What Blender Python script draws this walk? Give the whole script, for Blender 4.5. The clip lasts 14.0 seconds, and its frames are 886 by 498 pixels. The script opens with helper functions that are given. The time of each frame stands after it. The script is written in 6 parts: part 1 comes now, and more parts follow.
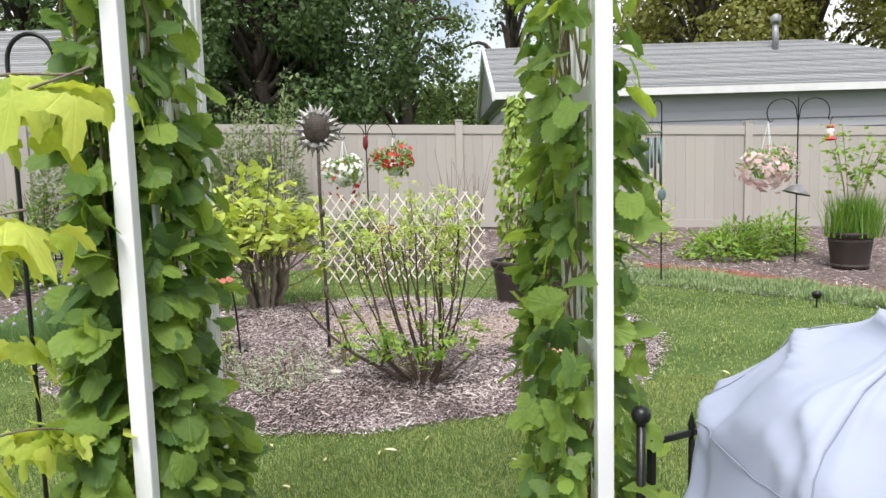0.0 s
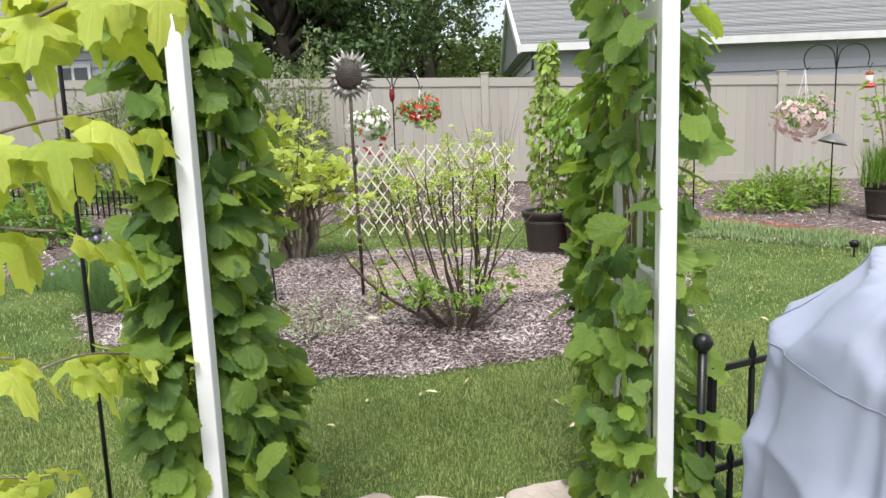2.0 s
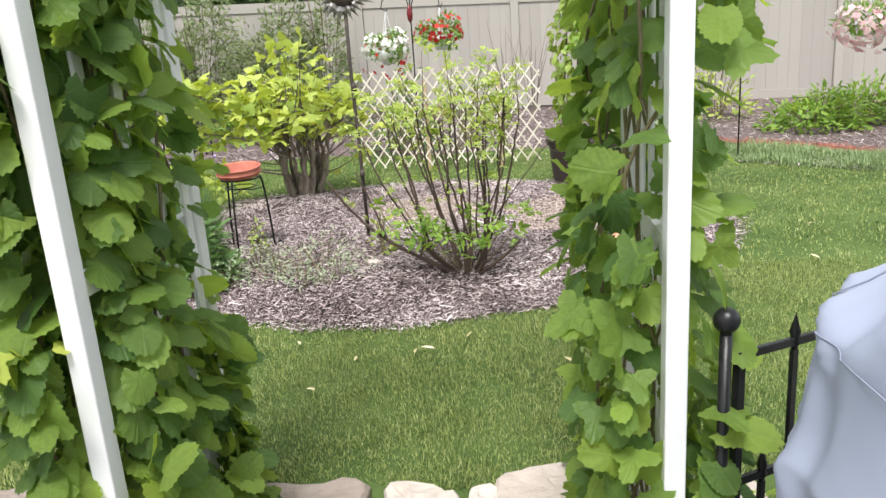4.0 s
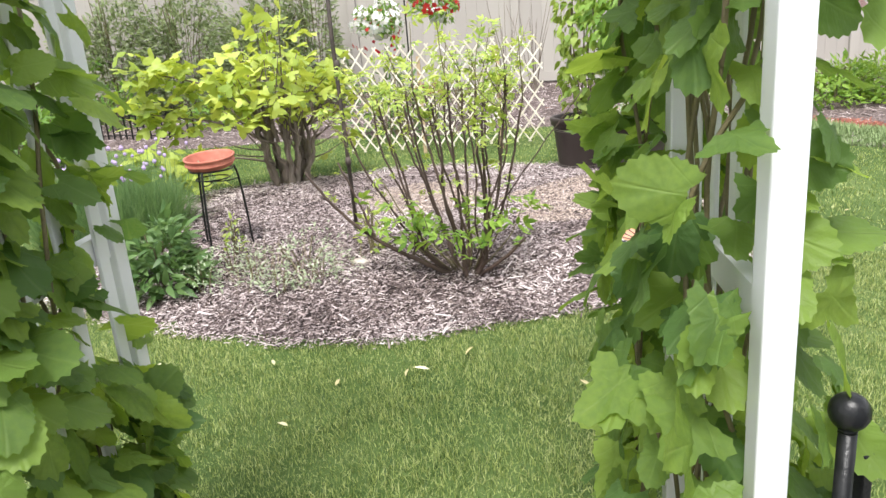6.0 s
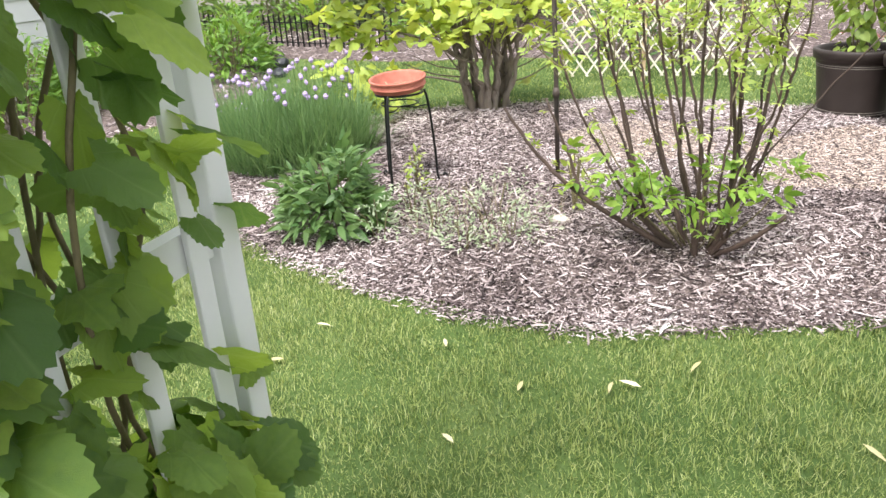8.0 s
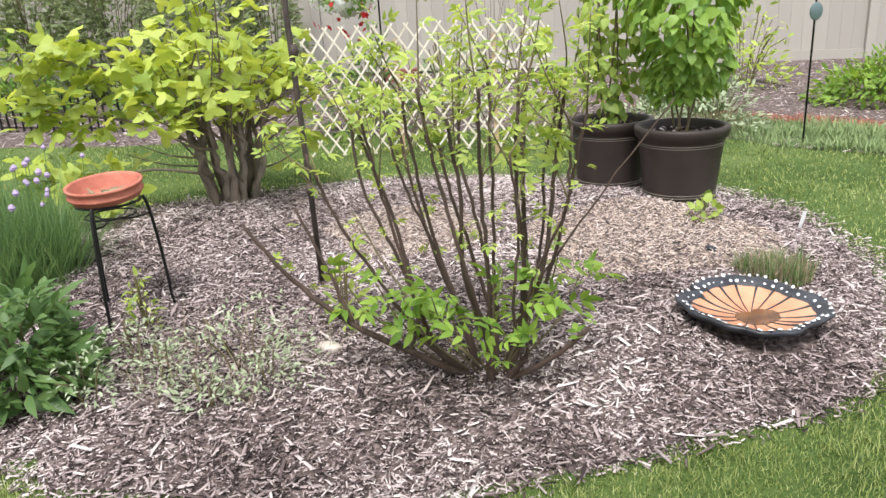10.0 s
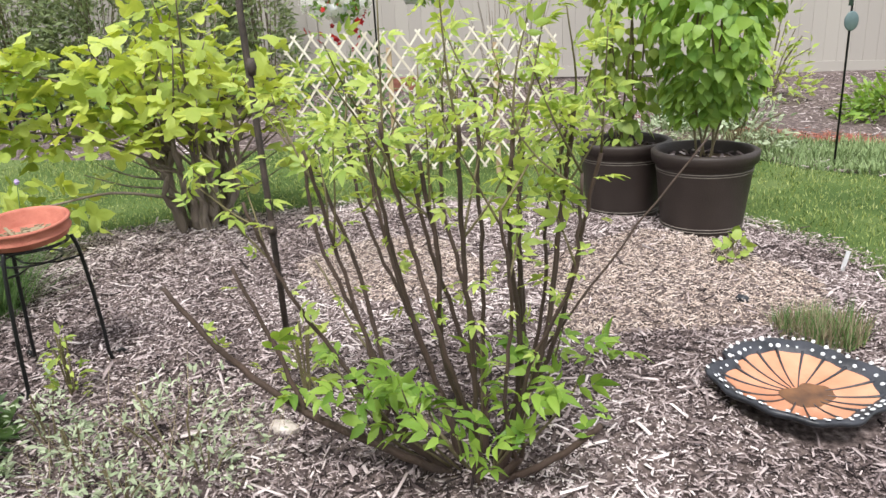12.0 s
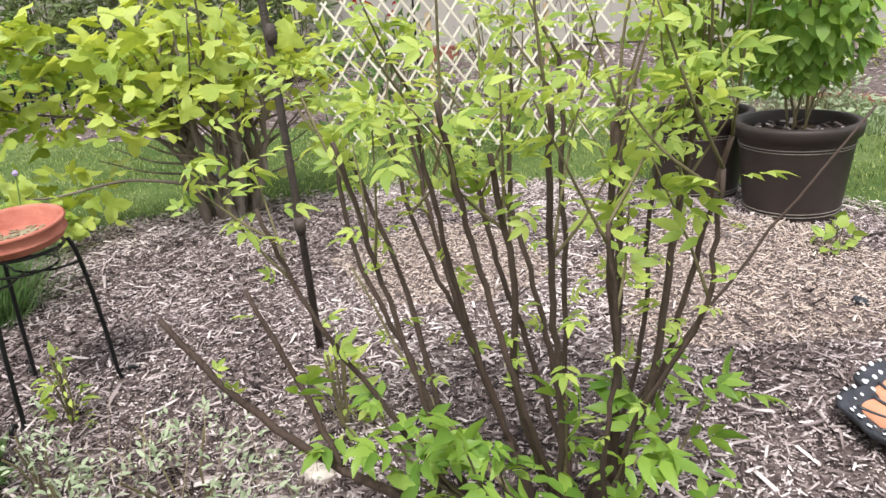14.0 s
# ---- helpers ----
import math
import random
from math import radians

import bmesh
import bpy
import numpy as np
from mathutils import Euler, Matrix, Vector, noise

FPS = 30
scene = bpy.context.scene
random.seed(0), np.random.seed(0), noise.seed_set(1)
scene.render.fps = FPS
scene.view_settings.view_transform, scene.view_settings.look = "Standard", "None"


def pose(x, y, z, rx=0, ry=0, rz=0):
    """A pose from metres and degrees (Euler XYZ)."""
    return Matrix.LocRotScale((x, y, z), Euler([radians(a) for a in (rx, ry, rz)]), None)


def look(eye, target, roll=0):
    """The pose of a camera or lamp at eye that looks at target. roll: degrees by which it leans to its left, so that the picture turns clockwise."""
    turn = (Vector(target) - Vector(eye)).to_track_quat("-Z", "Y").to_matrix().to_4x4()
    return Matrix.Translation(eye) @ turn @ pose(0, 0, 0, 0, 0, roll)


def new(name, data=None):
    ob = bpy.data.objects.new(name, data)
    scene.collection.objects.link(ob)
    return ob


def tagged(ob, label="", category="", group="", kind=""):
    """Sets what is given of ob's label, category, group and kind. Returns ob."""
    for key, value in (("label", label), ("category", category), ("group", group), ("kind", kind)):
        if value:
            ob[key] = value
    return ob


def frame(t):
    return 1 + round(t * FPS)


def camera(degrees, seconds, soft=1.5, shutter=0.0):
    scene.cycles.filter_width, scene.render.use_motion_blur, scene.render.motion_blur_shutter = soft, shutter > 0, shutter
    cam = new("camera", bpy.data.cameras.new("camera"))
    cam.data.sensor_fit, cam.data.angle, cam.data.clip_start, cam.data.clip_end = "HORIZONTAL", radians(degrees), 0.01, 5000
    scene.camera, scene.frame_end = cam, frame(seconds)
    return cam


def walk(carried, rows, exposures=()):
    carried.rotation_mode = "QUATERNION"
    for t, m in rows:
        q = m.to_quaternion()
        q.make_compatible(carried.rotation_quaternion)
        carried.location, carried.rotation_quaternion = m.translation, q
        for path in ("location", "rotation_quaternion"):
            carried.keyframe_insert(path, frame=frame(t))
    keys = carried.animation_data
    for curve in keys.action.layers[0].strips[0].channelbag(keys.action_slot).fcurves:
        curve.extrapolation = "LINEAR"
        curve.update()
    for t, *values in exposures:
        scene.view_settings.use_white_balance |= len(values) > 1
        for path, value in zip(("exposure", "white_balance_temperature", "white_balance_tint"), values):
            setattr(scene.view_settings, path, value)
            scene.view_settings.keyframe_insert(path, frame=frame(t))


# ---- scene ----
cam = camera(62.6, 14.0)
METRES, EYE, TILT, LEAN, TURN = 3.8, 1.5, 0.0, 0.0, 0.0
ROWS = [
    (0.0, 0.0, 0.0, 0.0, -0.17, -6.15, 1.62),
    (0.5, -0.0135, -0.0109, 0.0119, -0.57, -2.69, 1.33),
    (1.0, -0.0287, -0.0112, 0.0006, 0.97, -3.49, 1.29),
    (1.5, -0.033, -0.0077, -0.0142, 1.5, -6.65, 1.8),
    (2.0, -0.0286, 0.003, -0.0235, 1.34, -9.25, 2.07),
    (2.5, -0.0089, 0.0306, -0.0282, 1.63, -10.92, 2.08),
    (3.0, 0.0092, 0.0572, -0.0328, 2.62, -12.51, 2.36),
    (5.5, 0.0313, 0.2473, -0.0361, 5.69, -16.24, 5.28),
    (6.0, 0.0225, 0.2673, -0.0388, 4.22, -16.63, 4.47),
    (6.5, 0.0038, 0.3002, -0.0381, 3.74, -17.52, 3.36),
    (7.0, -0.0213, 0.334, -0.0415, 7.45, -19.07, 3.14),
    (7.5, -0.0387, 0.3813, -0.0474, 17.15, -21.17, 3.38),
    (8.0, -0.0313, 0.4466, -0.046, 19.75, -21.99, 3.69),
    (8.5, -0.0358, 0.5074, -0.0413, 12.2, -22.12, 4.74),
    (9.0, -0.0528, 0.5512, -0.0408, 6.13, -20.12, 4.24),
    (11.5, -0.0532, 0.7266, -0.0435, -0.1, -17.73, 3.13),
    (12.0, -0.0347, 0.7614, -0.0402, 1.92, -17.85, 2.98),
    (12.5, -0.026, 0.7886, -0.0466, 4.81, -18.21, 3.18),
    (13.0, -0.0357, 0.818, -0.0457, 4.89, -18.75, 4.05),
    (13.5, -0.0597, 0.8524, -0.0483, 3.54, -19.28, 4.56),
    (14.0, -0.0588, 0.8767, -0.0518, 4.36, -19.94, 4.47),
]
walk(cam, [(t, pose(0, 0, EYE, TILT, LEAN, TURN) @ pose(METRES * x, METRES * y, METRES * z, 90 + pitch, roll, yaw)) for t, x, y, z, yaw, pitch, roll in ROWS],
     exposures=[(0.0, 0.37), (0.8, 0.28), (3.0, 0.42), (5.5, 0.65), (7.5, 0.87), (8.0, 0.88), (8.5, 0.54), (9.0, 0.48), (12.5, 0.36), (14.0, 0.38)])

# ---- light ----
world = bpy.data.worlds.new("sky")
scene.world = world
world.use_nodes = True
wn = world.node_tree
wn.nodes.clear()
w_out = wn.nodes.new("ShaderNodeOutputWorld")
w_bg = wn.nodes.new("ShaderNodeBackground")
w_sky = wn.nodes.new("ShaderNodeTexSky")
w_sky.sky_type = "NISHITA"
w_sky.sun_disc = False
w_sky.sun_elevation = radians(62)
w_sky.sun_rotation = radians(172)
w_noise = wn.nodes.new("ShaderNodeTexNoise")
w_noise.inputs["Scale"].default_value = 2.2
w_noise.inputs["Detail"].default_value = 7
w_ramp = wn.nodes.new("ShaderNodeValToRGB")
w_ramp.color_ramp.elements[0].position, w_ramp.color_ramp.elements[1].position = 0.3, 0.5
w_mix = wn.nodes.new("ShaderNodeMixRGB")
w_mix.inputs["Color2"].default_value = (9.6, 9.8, 10.2, 1)
w_co = wn.nodes.new("ShaderNodeTexCoord")
wn.links.new(w_co.outputs["Generated"], w_noise.inputs["Vector"])
wn.links.new(w_noise.outputs["Fac"], w_ramp.inputs["Fac"])
wn.links.new(w_ramp.outputs["Color"], w_mix.inputs["Fac"])
wn.links.new(w_sky.outputs["Color"], w_mix.inputs["Color1"])
wn.links.new(w_mix.outputs["Color"], w_bg.inputs["Color"])
w_bg.inputs["Strength"].default_value = 0.112
wn.links.new(w_bg.outputs["Background"], w_out.inputs["Surface"])

sun_data = bpy.data.lights.new("sun", "SUN")
sun_data.energy, sun_data.angle, sun_data.color = 3.75, radians(20), (1.0, 0.975, 0.94)
sun = new("sun", sun_data)
sun.matrix_world = look((-0.7, -1.9, 9), (0, 3, 0))

# ---- materials ----
RNG = np.random.default_rng(7)


def ramp(nt, stops):
    r = nt.nodes.new("ShaderNodeValToRGB")
    cr = r.color_ramp
    while len(cr.elements) < len(stops):
        cr.elements.new(0.5)
    for e, (p, c) in zip(cr.elements, stops):
        e.position, e.color = p, (*c, 1)
    return r


def surface(name, stops, scale=6.0, rough=0.6, bump=0.2, fine=60.0, metal=0.0, vary="", spec=0.4, stretch=(1, 1, 1), through_light=0.0, veins=0.0, patch=0.35):
    """A weathered surface: broad noise over the colour stops, fine grain as relief; vary: 'object' or 'island' shifts the tone piece by piece."""
    m = bpy.data.materials.new(name)
    m.use_nodes = True
    nt = m.node_tree
    b = nt.nodes["Principled BSDF"]
    co = nt.nodes.new("ShaderNodeTexCoord")
    mp = nt.nodes.new("ShaderNodeMapping")
    mp.inputs["Scale"].default_value = stretch
    nt.links.new(co.outputs["Object"], mp.inputs["Vector"])
    n1 = nt.nodes.new("ShaderNodeTexNoise")
    n1.inputs["Scale"].default_value, n1.inputs["Detail"].default_value = scale, 6
    nt.links.new(mp.outputs["Vector"], n1.inputs["Vector"])
    n2 = nt.nodes.new("ShaderNodeTexNoise")
    n2.inputs["Scale"].default_value, n2.inputs["Detail"].default_value = fine, 4
    nt.links.new(mp.outputs["Vector"], n2.inputs["Vector"])
    r = ramp(nt, stops)
    fac = n1.outputs["Fac"]
    if vary:
        if vary == "object":
            rnd = nt.nodes.new("ShaderNodeObjectInfo").outputs["Random"]
        else:
            rnd = nt.nodes.new("ShaderNodeNewGeometry").outputs["Random Per Island"]
        mx = nt.nodes.new("ShaderNodeMath")
        mx.operation = "MULTIPLY_ADD"
        mx.inputs[1].default_value = patch
        nt.links.new(fac, mx.inputs[0])
        sc = nt.nodes.new("ShaderNodeMath")
        sc.operation = "MULTIPLY"
        sc.inputs[1].default_value = 0.65 if patch < 0.5 else 0.5
        nt.links.new(rnd, sc.inputs[0])
        nt.links.new(sc.outputs[0], mx.inputs[2])
        fac = mx.outputs[0]
    nt.links.new(fac, r.inputs["Fac"])
    nt.links.new(r.outputs["Color"], b.inputs["Base Color"])
    b.inputs["Roughness"].default_value, b.inputs["Metallic"].default_value = rough, metal
    b.inputs["Specular IOR Level"].default_value = spec
    col = r.outputs["Color"]
    relief = n2.outputs["Fac"]
    if veins:
        at = nt.nodes.new("ShaderNodeAttribute")
        at.attribute_name = "leaf"
        sp = nt.nodes.new("ShaderNodeSeparateXYZ")
        nt.links.new(at.outputs["Vector"], sp.inputs[0])

        def calc(op, *ins):
            n = nt.nodes.new("ShaderNodeMath")
            n.operation = op
            for k, v in enumerate(ins):
                if isinstance(v, (int, float)):
                    n.inputs[k].default_value = v
                else:
                    nt.links.new(v, n.inputs[k])
            return n.outputs[0]

        ax = calc("ABSOLUTE", sp.outputs["X"])
        ang = calc("ARCTAN2", ax, calc("ADD", sp.outputs["Y"], 0.03))
        main = calc("POWER", calc("MULTIPLY_ADD", calc("COSINE", calc("MULTIPLY", ang, veins)), 0.5, 0.5), 60.0)
        side = calc("POWER", calc("MULTIPLY_ADD", calc("SINE", calc("MULTIPLY", calc("SUBTRACT", sp.outputs["Y"], calc("MULTIPLY", ax, 0.75)), 62.0)), 0.5, 0.5), 7.0)
        line = calc("MINIMUM", calc("MULTIPLY_ADD", side, 0.07, main), 1.0)
        mxv = nt.nodes.new("ShaderNodeMixRGB")
        mxv.blend_type = "SCREEN"
        mxv.inputs["Color2"].default_value = (0.16, 0.20, 0.07, 1)
        nt.links.new(calc("MULTIPLY", line, 0.15), mxv.inputs["Fac"])
        nt.links.new(col, mxv.inputs["Color1"])
        col = mxv.outputs["Color"]
        relief = calc("SUBTRACT", calc("MULTIPLY", n2.outputs["Fac"], 0.5), calc("MULTIPLY", line, 0.6))
        nt.links.new(col, b.inputs["Base Color"])
    if bump:
        bp = nt.nodes.new("ShaderNodeBump")
        bp.inputs["Strength"].default_value, bp.inputs["Distance"].default_value = bump, 0.02
        nt.links.new(relief, bp.inputs["Height"])
        nt.links.new(bp.outputs["Normal"], b.inputs["Normal"])
    if through_light:
        tr = nt.nodes.new("ShaderNodeBsdfTranslucent")
        hs = nt.nodes.new("ShaderNodeHueSaturation")
        hs.inputs["Hue"].default_value, hs.inputs["Saturation"].default_value, hs.inputs["Value"].default_value = 0.48, 1.1, 1.5
        nt.links.new(col, hs.inputs["Color"])
        nt.links.new(hs.outputs["Color"], tr.inputs["Color"])
        ms = nt.nodes.new("ShaderNodeMixShader")
        ms.inputs[0].default_value = through_light
        nt.links.new(b.outputs[0], ms.inputs[1])
        nt.links.new(tr.outputs[0], ms.inputs[2])
        nt.links.new(ms.outputs[0], nt.nodes["Material Output"].inputs["Surface"])
    return m


def leafy(name, dark, light, vary="island", gloss=0.45, through_light=0.35, veins=0.0, mid=None):
    mid = mid or tuple((a + b) / 2 for a, b in zip(dark, light))
    return surface(name, [(0.05, dark), (0.5, mid), (0.95, light)], 9, gloss, 0.35 if veins else 0.12, 90, vary=vary, spec=0.35, through_light=through_light, veins=veins)


M_LAWN = surface("lawn_soil", [(0.3, (0.05, 0.086, 0.024)), (0.55, (0.085, 0.13, 0.038)), (0.8, (0.14, 0.18, 0.068))], 1.6, 0.9, 0.6, 120, spec=0.1)
M_BLADE = surface("grass_blade", [(0.16, (0.036, 0.08, 0.02)), (0.42, (0.155, 0.218, 0.06)), (0.70, (0.335, 0.385, 0.13)), (0.95, (0.54, 0.55, 0.30))], 0.9, 0.5, 0.1, 90, vary="island", spec=0.35, through_light=0.3)
M_MULCH = surface("mulch_soil", [(0.3, (0.045, 0.034, 0.032)), (0.55, (0.15, 0.117, 0.11)), (0.75, (0.34, 0.275, 0.26))], 38, 0.95, 0.8, 60, spec=0.1)
M_CHIP = surface("wood_chip", [(0.30, (0.028, 0.021, 0.021)), (0.42, (0.115, 0.086, 0.085)), (0.55, (0.30, 0.242, 0.24)), (0.68, (0.52, 0.44, 0.435)), (0.82, (0.79, 0.715, 0.705))], 1.7, 0.85, 0.4, 150, vary="island", spec=0.15, patch=0.55)
M_TANCHIP = surface("tan_wood_fines", [(0.18, (0.17, 0.12, 0.098)), (0.40, (0.38, 0.295, 0.25)), (0.58, (0.52, 0.425, 0.37)), (0.8, (0.68, 0.59, 0.53))], 1.9, 0.9, 0.4, 150, vary="island", spec=0.12, patch=0.55)
M_REDCHIP = surface("red_chip", [(0.1, (0.18, 0.05, 0.035)), (0.9, (0.42, 0.17, 0.12))], 14, 0.85, 0.4, 150, vary="island", spec=0.15)
M_WHITE = surface("white_vinyl", [(0.3, (0.68, 0.685, 0.71)), (0.7, (0.73, 0.73, 0.75))], 3, 0.35, 0.03, 40, spec=0.5)
M_FENCE = surface("beige_vinyl", [(0.3, (0.345, 0.32, 0.295)), (0.7, (0.375, 0.35, 0.32))], 2, 0.5, 0.04, 40, vary="object", spec=0.3)
M_BLACK = surface("black_iron", [(0.3, (0.006, 0.0065, 0.007)), (0.8, (0.016, 0.016, 0.017))], 20, 0.32, 0.08, 160, spec=0.3)
M_RUST = surface("dark_weathered_iron", [(0.3, (0.022, 0.018, 0.016)), (0.7, (0.075, 0.055, 0.045))], 18, 0.6, 0.3, 140, spec=0.4)
M_PEWTER = surface("pewter_metal", [(0.25, (0.10, 0.09, 0.085)), (0.75, (0.38, 0.36, 0.35))], 16, 0.42, 0.3, 90, metal=0.7)
M_COVER = surface("grey_blue_canvas", [(0.3, (0.275, 0.305, 0.40)), (0.7, (0.325, 0.355, 0.455))], 3, 0.75, 0.06, 420, spec=0.2)
M_SEAM = surface("canvas_seam", [(0.3, (0.20, 0.22, 0.29)), (0.7, (0.25, 0.27, 0.35))], 8, 0.8, 0.1, 300, spec=0.2)
M_POT = surface("brown_planter_resin", [(0.3, (0.025, 0.018, 0.016)), (0.7, (0.039, 0.029, 0.026))], 5, 0.5, 0.12, 120, spec=0.35)
M_POTLINE = surface("planter_line", [(0.3, (0.14, 0.12, 0.105)), (0.7, (0.24, 0.21, 0.185))], 20, 0.6, 0.1, 120)
M_SOIL = surface("potting_soil", [(0.3, (0.05, 0.035, 0.025)), (0.7, (0.17, 0.12, 0.09))], 30, 0.95, 0.8, 90, spec=0.1)
M_TERRA = surface("terracotta", [(0.3, (0.31, 0.088, 0.062)), (0.7, (0.48, 0.175, 0.125))], 12, 0.75, 0.2, 120, spec=0.25)
M_BRICK = surface("red_brown_brick", [(0.3, (0.16, 0.06, 0.045)), (0.7, (0.27, 0.115, 0.085))], 14, 0.85, 0.4, 90, spec=0.2)
M_STONE = surface("flagstone", [(0.25, (0.25, 0.205, 0.175)), (0.5, (0.43, 0.37, 0.325)), (0.8, (0.60, 0.54, 0.49))], 7, 0.85, 0.9, 22, vary="object", spec=0.2)
M_ROCK = surface("pale_rock", [(0.3, (0.42, 0.36, 0.31)), (0.7, (0.66, 0.6, 0.55))], 20, 0.85, 0.5, 60, spec=0.2)
M_PATIO = surface("patio_concrete", [(0.3, (0.22, 0.205, 0.19)), (0.7, (0.32, 0.30, 0.28))], 2, 0.9, 0.4, 60, spec=0.2)
M_BARK = surface("grey_brown_bark", [(0.25, (0.10, 0.08, 0.065)), (0.55, (0.20, 0.165, 0.135)), (0.85, (0.36, 0.31, 0.265))], 14, 0.85, 0.7, 70, stretch=(1, 1, 0.25), spec=0.2)
M_TREEBARK = surface("dark_tree_bark", [(0.25, (0.028, 0.023, 0.019)), (0.8, (0.085, 0.07, 0.057))], 10, 0.9, 0.6, 50, stretch=(1, 1, 0.25), spec=0.15)
M_STEM = surface("dark_shrub_stem", [(0.2, (0.03, 0.023, 0.02)), (0.55, (0.068, 0.046, 0.037)), (0.9, (0.15, 0.09, 0.07))], 12, 0.7, 0.4, 120, vary="island", stretch=(1, 1, 0.3), spec=0.3)
M_TWIG = surface("green_brown_stem", [(0.2, (0.09, 0.075, 0.04)), (0.8, (0.2, 0.17, 0.09))], 12, 0.7, 0.3, 120, spec=0.3)
M_VINE = leafy("hop_leaf", (0.062, 0.140, 0.042), (0.33, 0.455, 0.085), "object", 0.45, 0.55, veins=9.0, mid=(0.16, 0.255, 0.052))
M_VINE2 = leafy("hop_leaf_mass", (0.052, 0.120, 0.038), (0.29, 0.42, 0.08), "island", 0.45, 0.55, veins=9.0, mid=(0.14, 0.232, 0.05))
M_MAPLE = leafy("golden_maple_leaf", (0.25, 0.35, 0.042), (0.53, 0.585, 0.125), "object", 0.5, 0.4, veins=8.0)
M_LIME = leafy("lime_leaf", (0.145, 0.25, 0.042), (0.52, 0.61, 0.16), "island", 0.45, 0.4)
M_SHOOT = leafy("young_shoot_leaf", (0.075, 0.18, 0.025), (0.32, 0.47, 0.09), "island", 0.4, 0.4)
M_GOLD = leafy("gold_green_leaf", (0.185, 0.28, 0.042), (0.55, 0.62, 0.145), "island", 0.45, 0.4)
M_MIDLEAF = leafy("mid_green_leaf", (0.06, 0.15, 0.025), (0.22, 0.36, 0.07), "island")
M_CLIMB = leafy("climber_leaf", (0.12, 0.21, 0.035), (0.37, 0.47, 0.11), "island")
M_DKRED = surface("dark_red_glass", [(0.3, (0.10, 0.008, 0.012)), (0.7, (0.17, 0.015, 0.02))], 8, 0.2, 0.0, 40)
M_POTLEAF = leafy("pot_vine_leaf", (0.09, 0.2, 0.03), (0.30, 0.44, 0.085), "island")
M_DEEP = leafy("sage_green_leaf", (0.05, 0.115, 0.035), (0.17, 0.27, 0.095), "island")
M_CHIVE = leafy("chive_leaf", (0.065, 0.14, 0.05), (0.20, 0.31, 0.12), "island", 0.5)
M_SILVER = leafy("silver_leaf", (0.19, 0.25, 0.14), (0.46, 0.52, 0.36), "island", 0.7, 0.2)
M_MAT = leafy("grey_green_mat_leaf", (0.12, 0.185, 0.075), (0.34, 0.43, 0.21), "island", 0.7, 0.2)
M_WILLOW = leafy("willow_leaf", (0.095, 0.135, 0.06), (0.28, 0.34, 0.16), "island")
M_DRY = leafy("dry_stalk", (0.16, 0.12, 0.075), (0.36, 0.31, 0.20), "island", 0.8, 0.1)
M_TREE_D = leafy("dark_tree_leaf", (0.022, 0.052, 0.017), (0.10, 0.16, 0.048), "island", 0.5, 0.25)
M_TREE_M = leafy("mid_tree_leaf", (0.05, 0.095, 0.025), (0.15, 0.21, 0.06), "island", 0.5, 0.3)
M_TREE_O = leafy("olive_tree_leaf", (0.10, 0.115, 0.025), (0.25, 0.25, 0.06), "island", 0.5, 0.3)
M_LILAC = surface("lilac_petal", [(0.1, (0.34, 0.23, 0.46)), (0.9, (0.58, 0.47, 0.68))], 30, 0.7, 0.1, 100, vary="island", through_light=0.2)
M_RED = surface("red_petal", [(0.1, (0.36, 0.012, 0.01)), (0.9, (0.60, 0.045, 0.022))], 30, 0.6, 0.1, 100, vary="island", through_light=0.2)
M_WPETAL = surface("white_petal", [(0.1, (0.72, 0.70, 0.66)), (0.9, (0.85, 0.84, 0.82))], 30, 0.6, 0.1, 100, vary="island", through_light=0.2)
M_PINK = surface("pink_petal", [(0.1, (0.62, 0.34, 0.36)), (0.9, (0.80, 0.62, 0.62))], 30, 0.6, 0.1, 100, vary="island", through_light=0.2)
M_LATTICE = surface("pale_wood_slat", [(0.2, (0.58, 0.53, 0.44)), (0.8, (0.76, 0.72, 0.63))], 12, 0.8, 0.3, 90, vary="object", spec=0.2)
M_STAKE = surface("stake_wood", [(0.2, (0.36, 0.26, 0.15)), (0.8, (0.52, 0.40, 0.26))], 10, 0.8, 0.3, 80, stretch=(1, 1, 0.2))
M_ROOF = surface("grey_shingle", [(0.3, (0.16, 0.165, 0.17)), (0.7, (0.26, 0.265, 0.27))], 6, 0.9, 0.5, 60, vary="object", spec=0.2)
M_SIDING = surface("grey_siding", [(0.3, (0.44, 0.44, 0.48)), (0.7, (0.50, 0.50, 0.54))], 3, 0.6, 0.05, 40, vary="object", spec=0.3)
M_TRIM = surface("white_trim", [(0.3, (0.58, 0.575, 0.575)), (0.7, (0.66, 0.655, 0.655))], 3, 0.5, 0.05, 40)
M_GLASS = surface("window_glass", [(0.3, (0.02, 0.025, 0.03)), (0.7, (0.04, 0.045, 0.05))], 2, 0.08, 0.0, 10, spec=0.8)
M_TEAL = surface("teal_grey_metal", [(0.3, (0.10, 0.15, 0.155)), (0.7, (0.17, 0.23, 0.235))], 8, 0.4, 0.1, 90, metal=0.4)
M_VENT = surface("grey_galvanised", [(0.3, (0.16, 0.16, 0.165)), (0.7, (0.27, 0.27, 0.28))], 8, 0.5, 0.1, 90, metal=0.3)
M_ORANGE = surface("glazed_orange", [(0.25, (0.40, 0.15, 0.075)), (0.7, (0.58, 0.30, 0.185))], 7, 0.4, 0.1, 60)
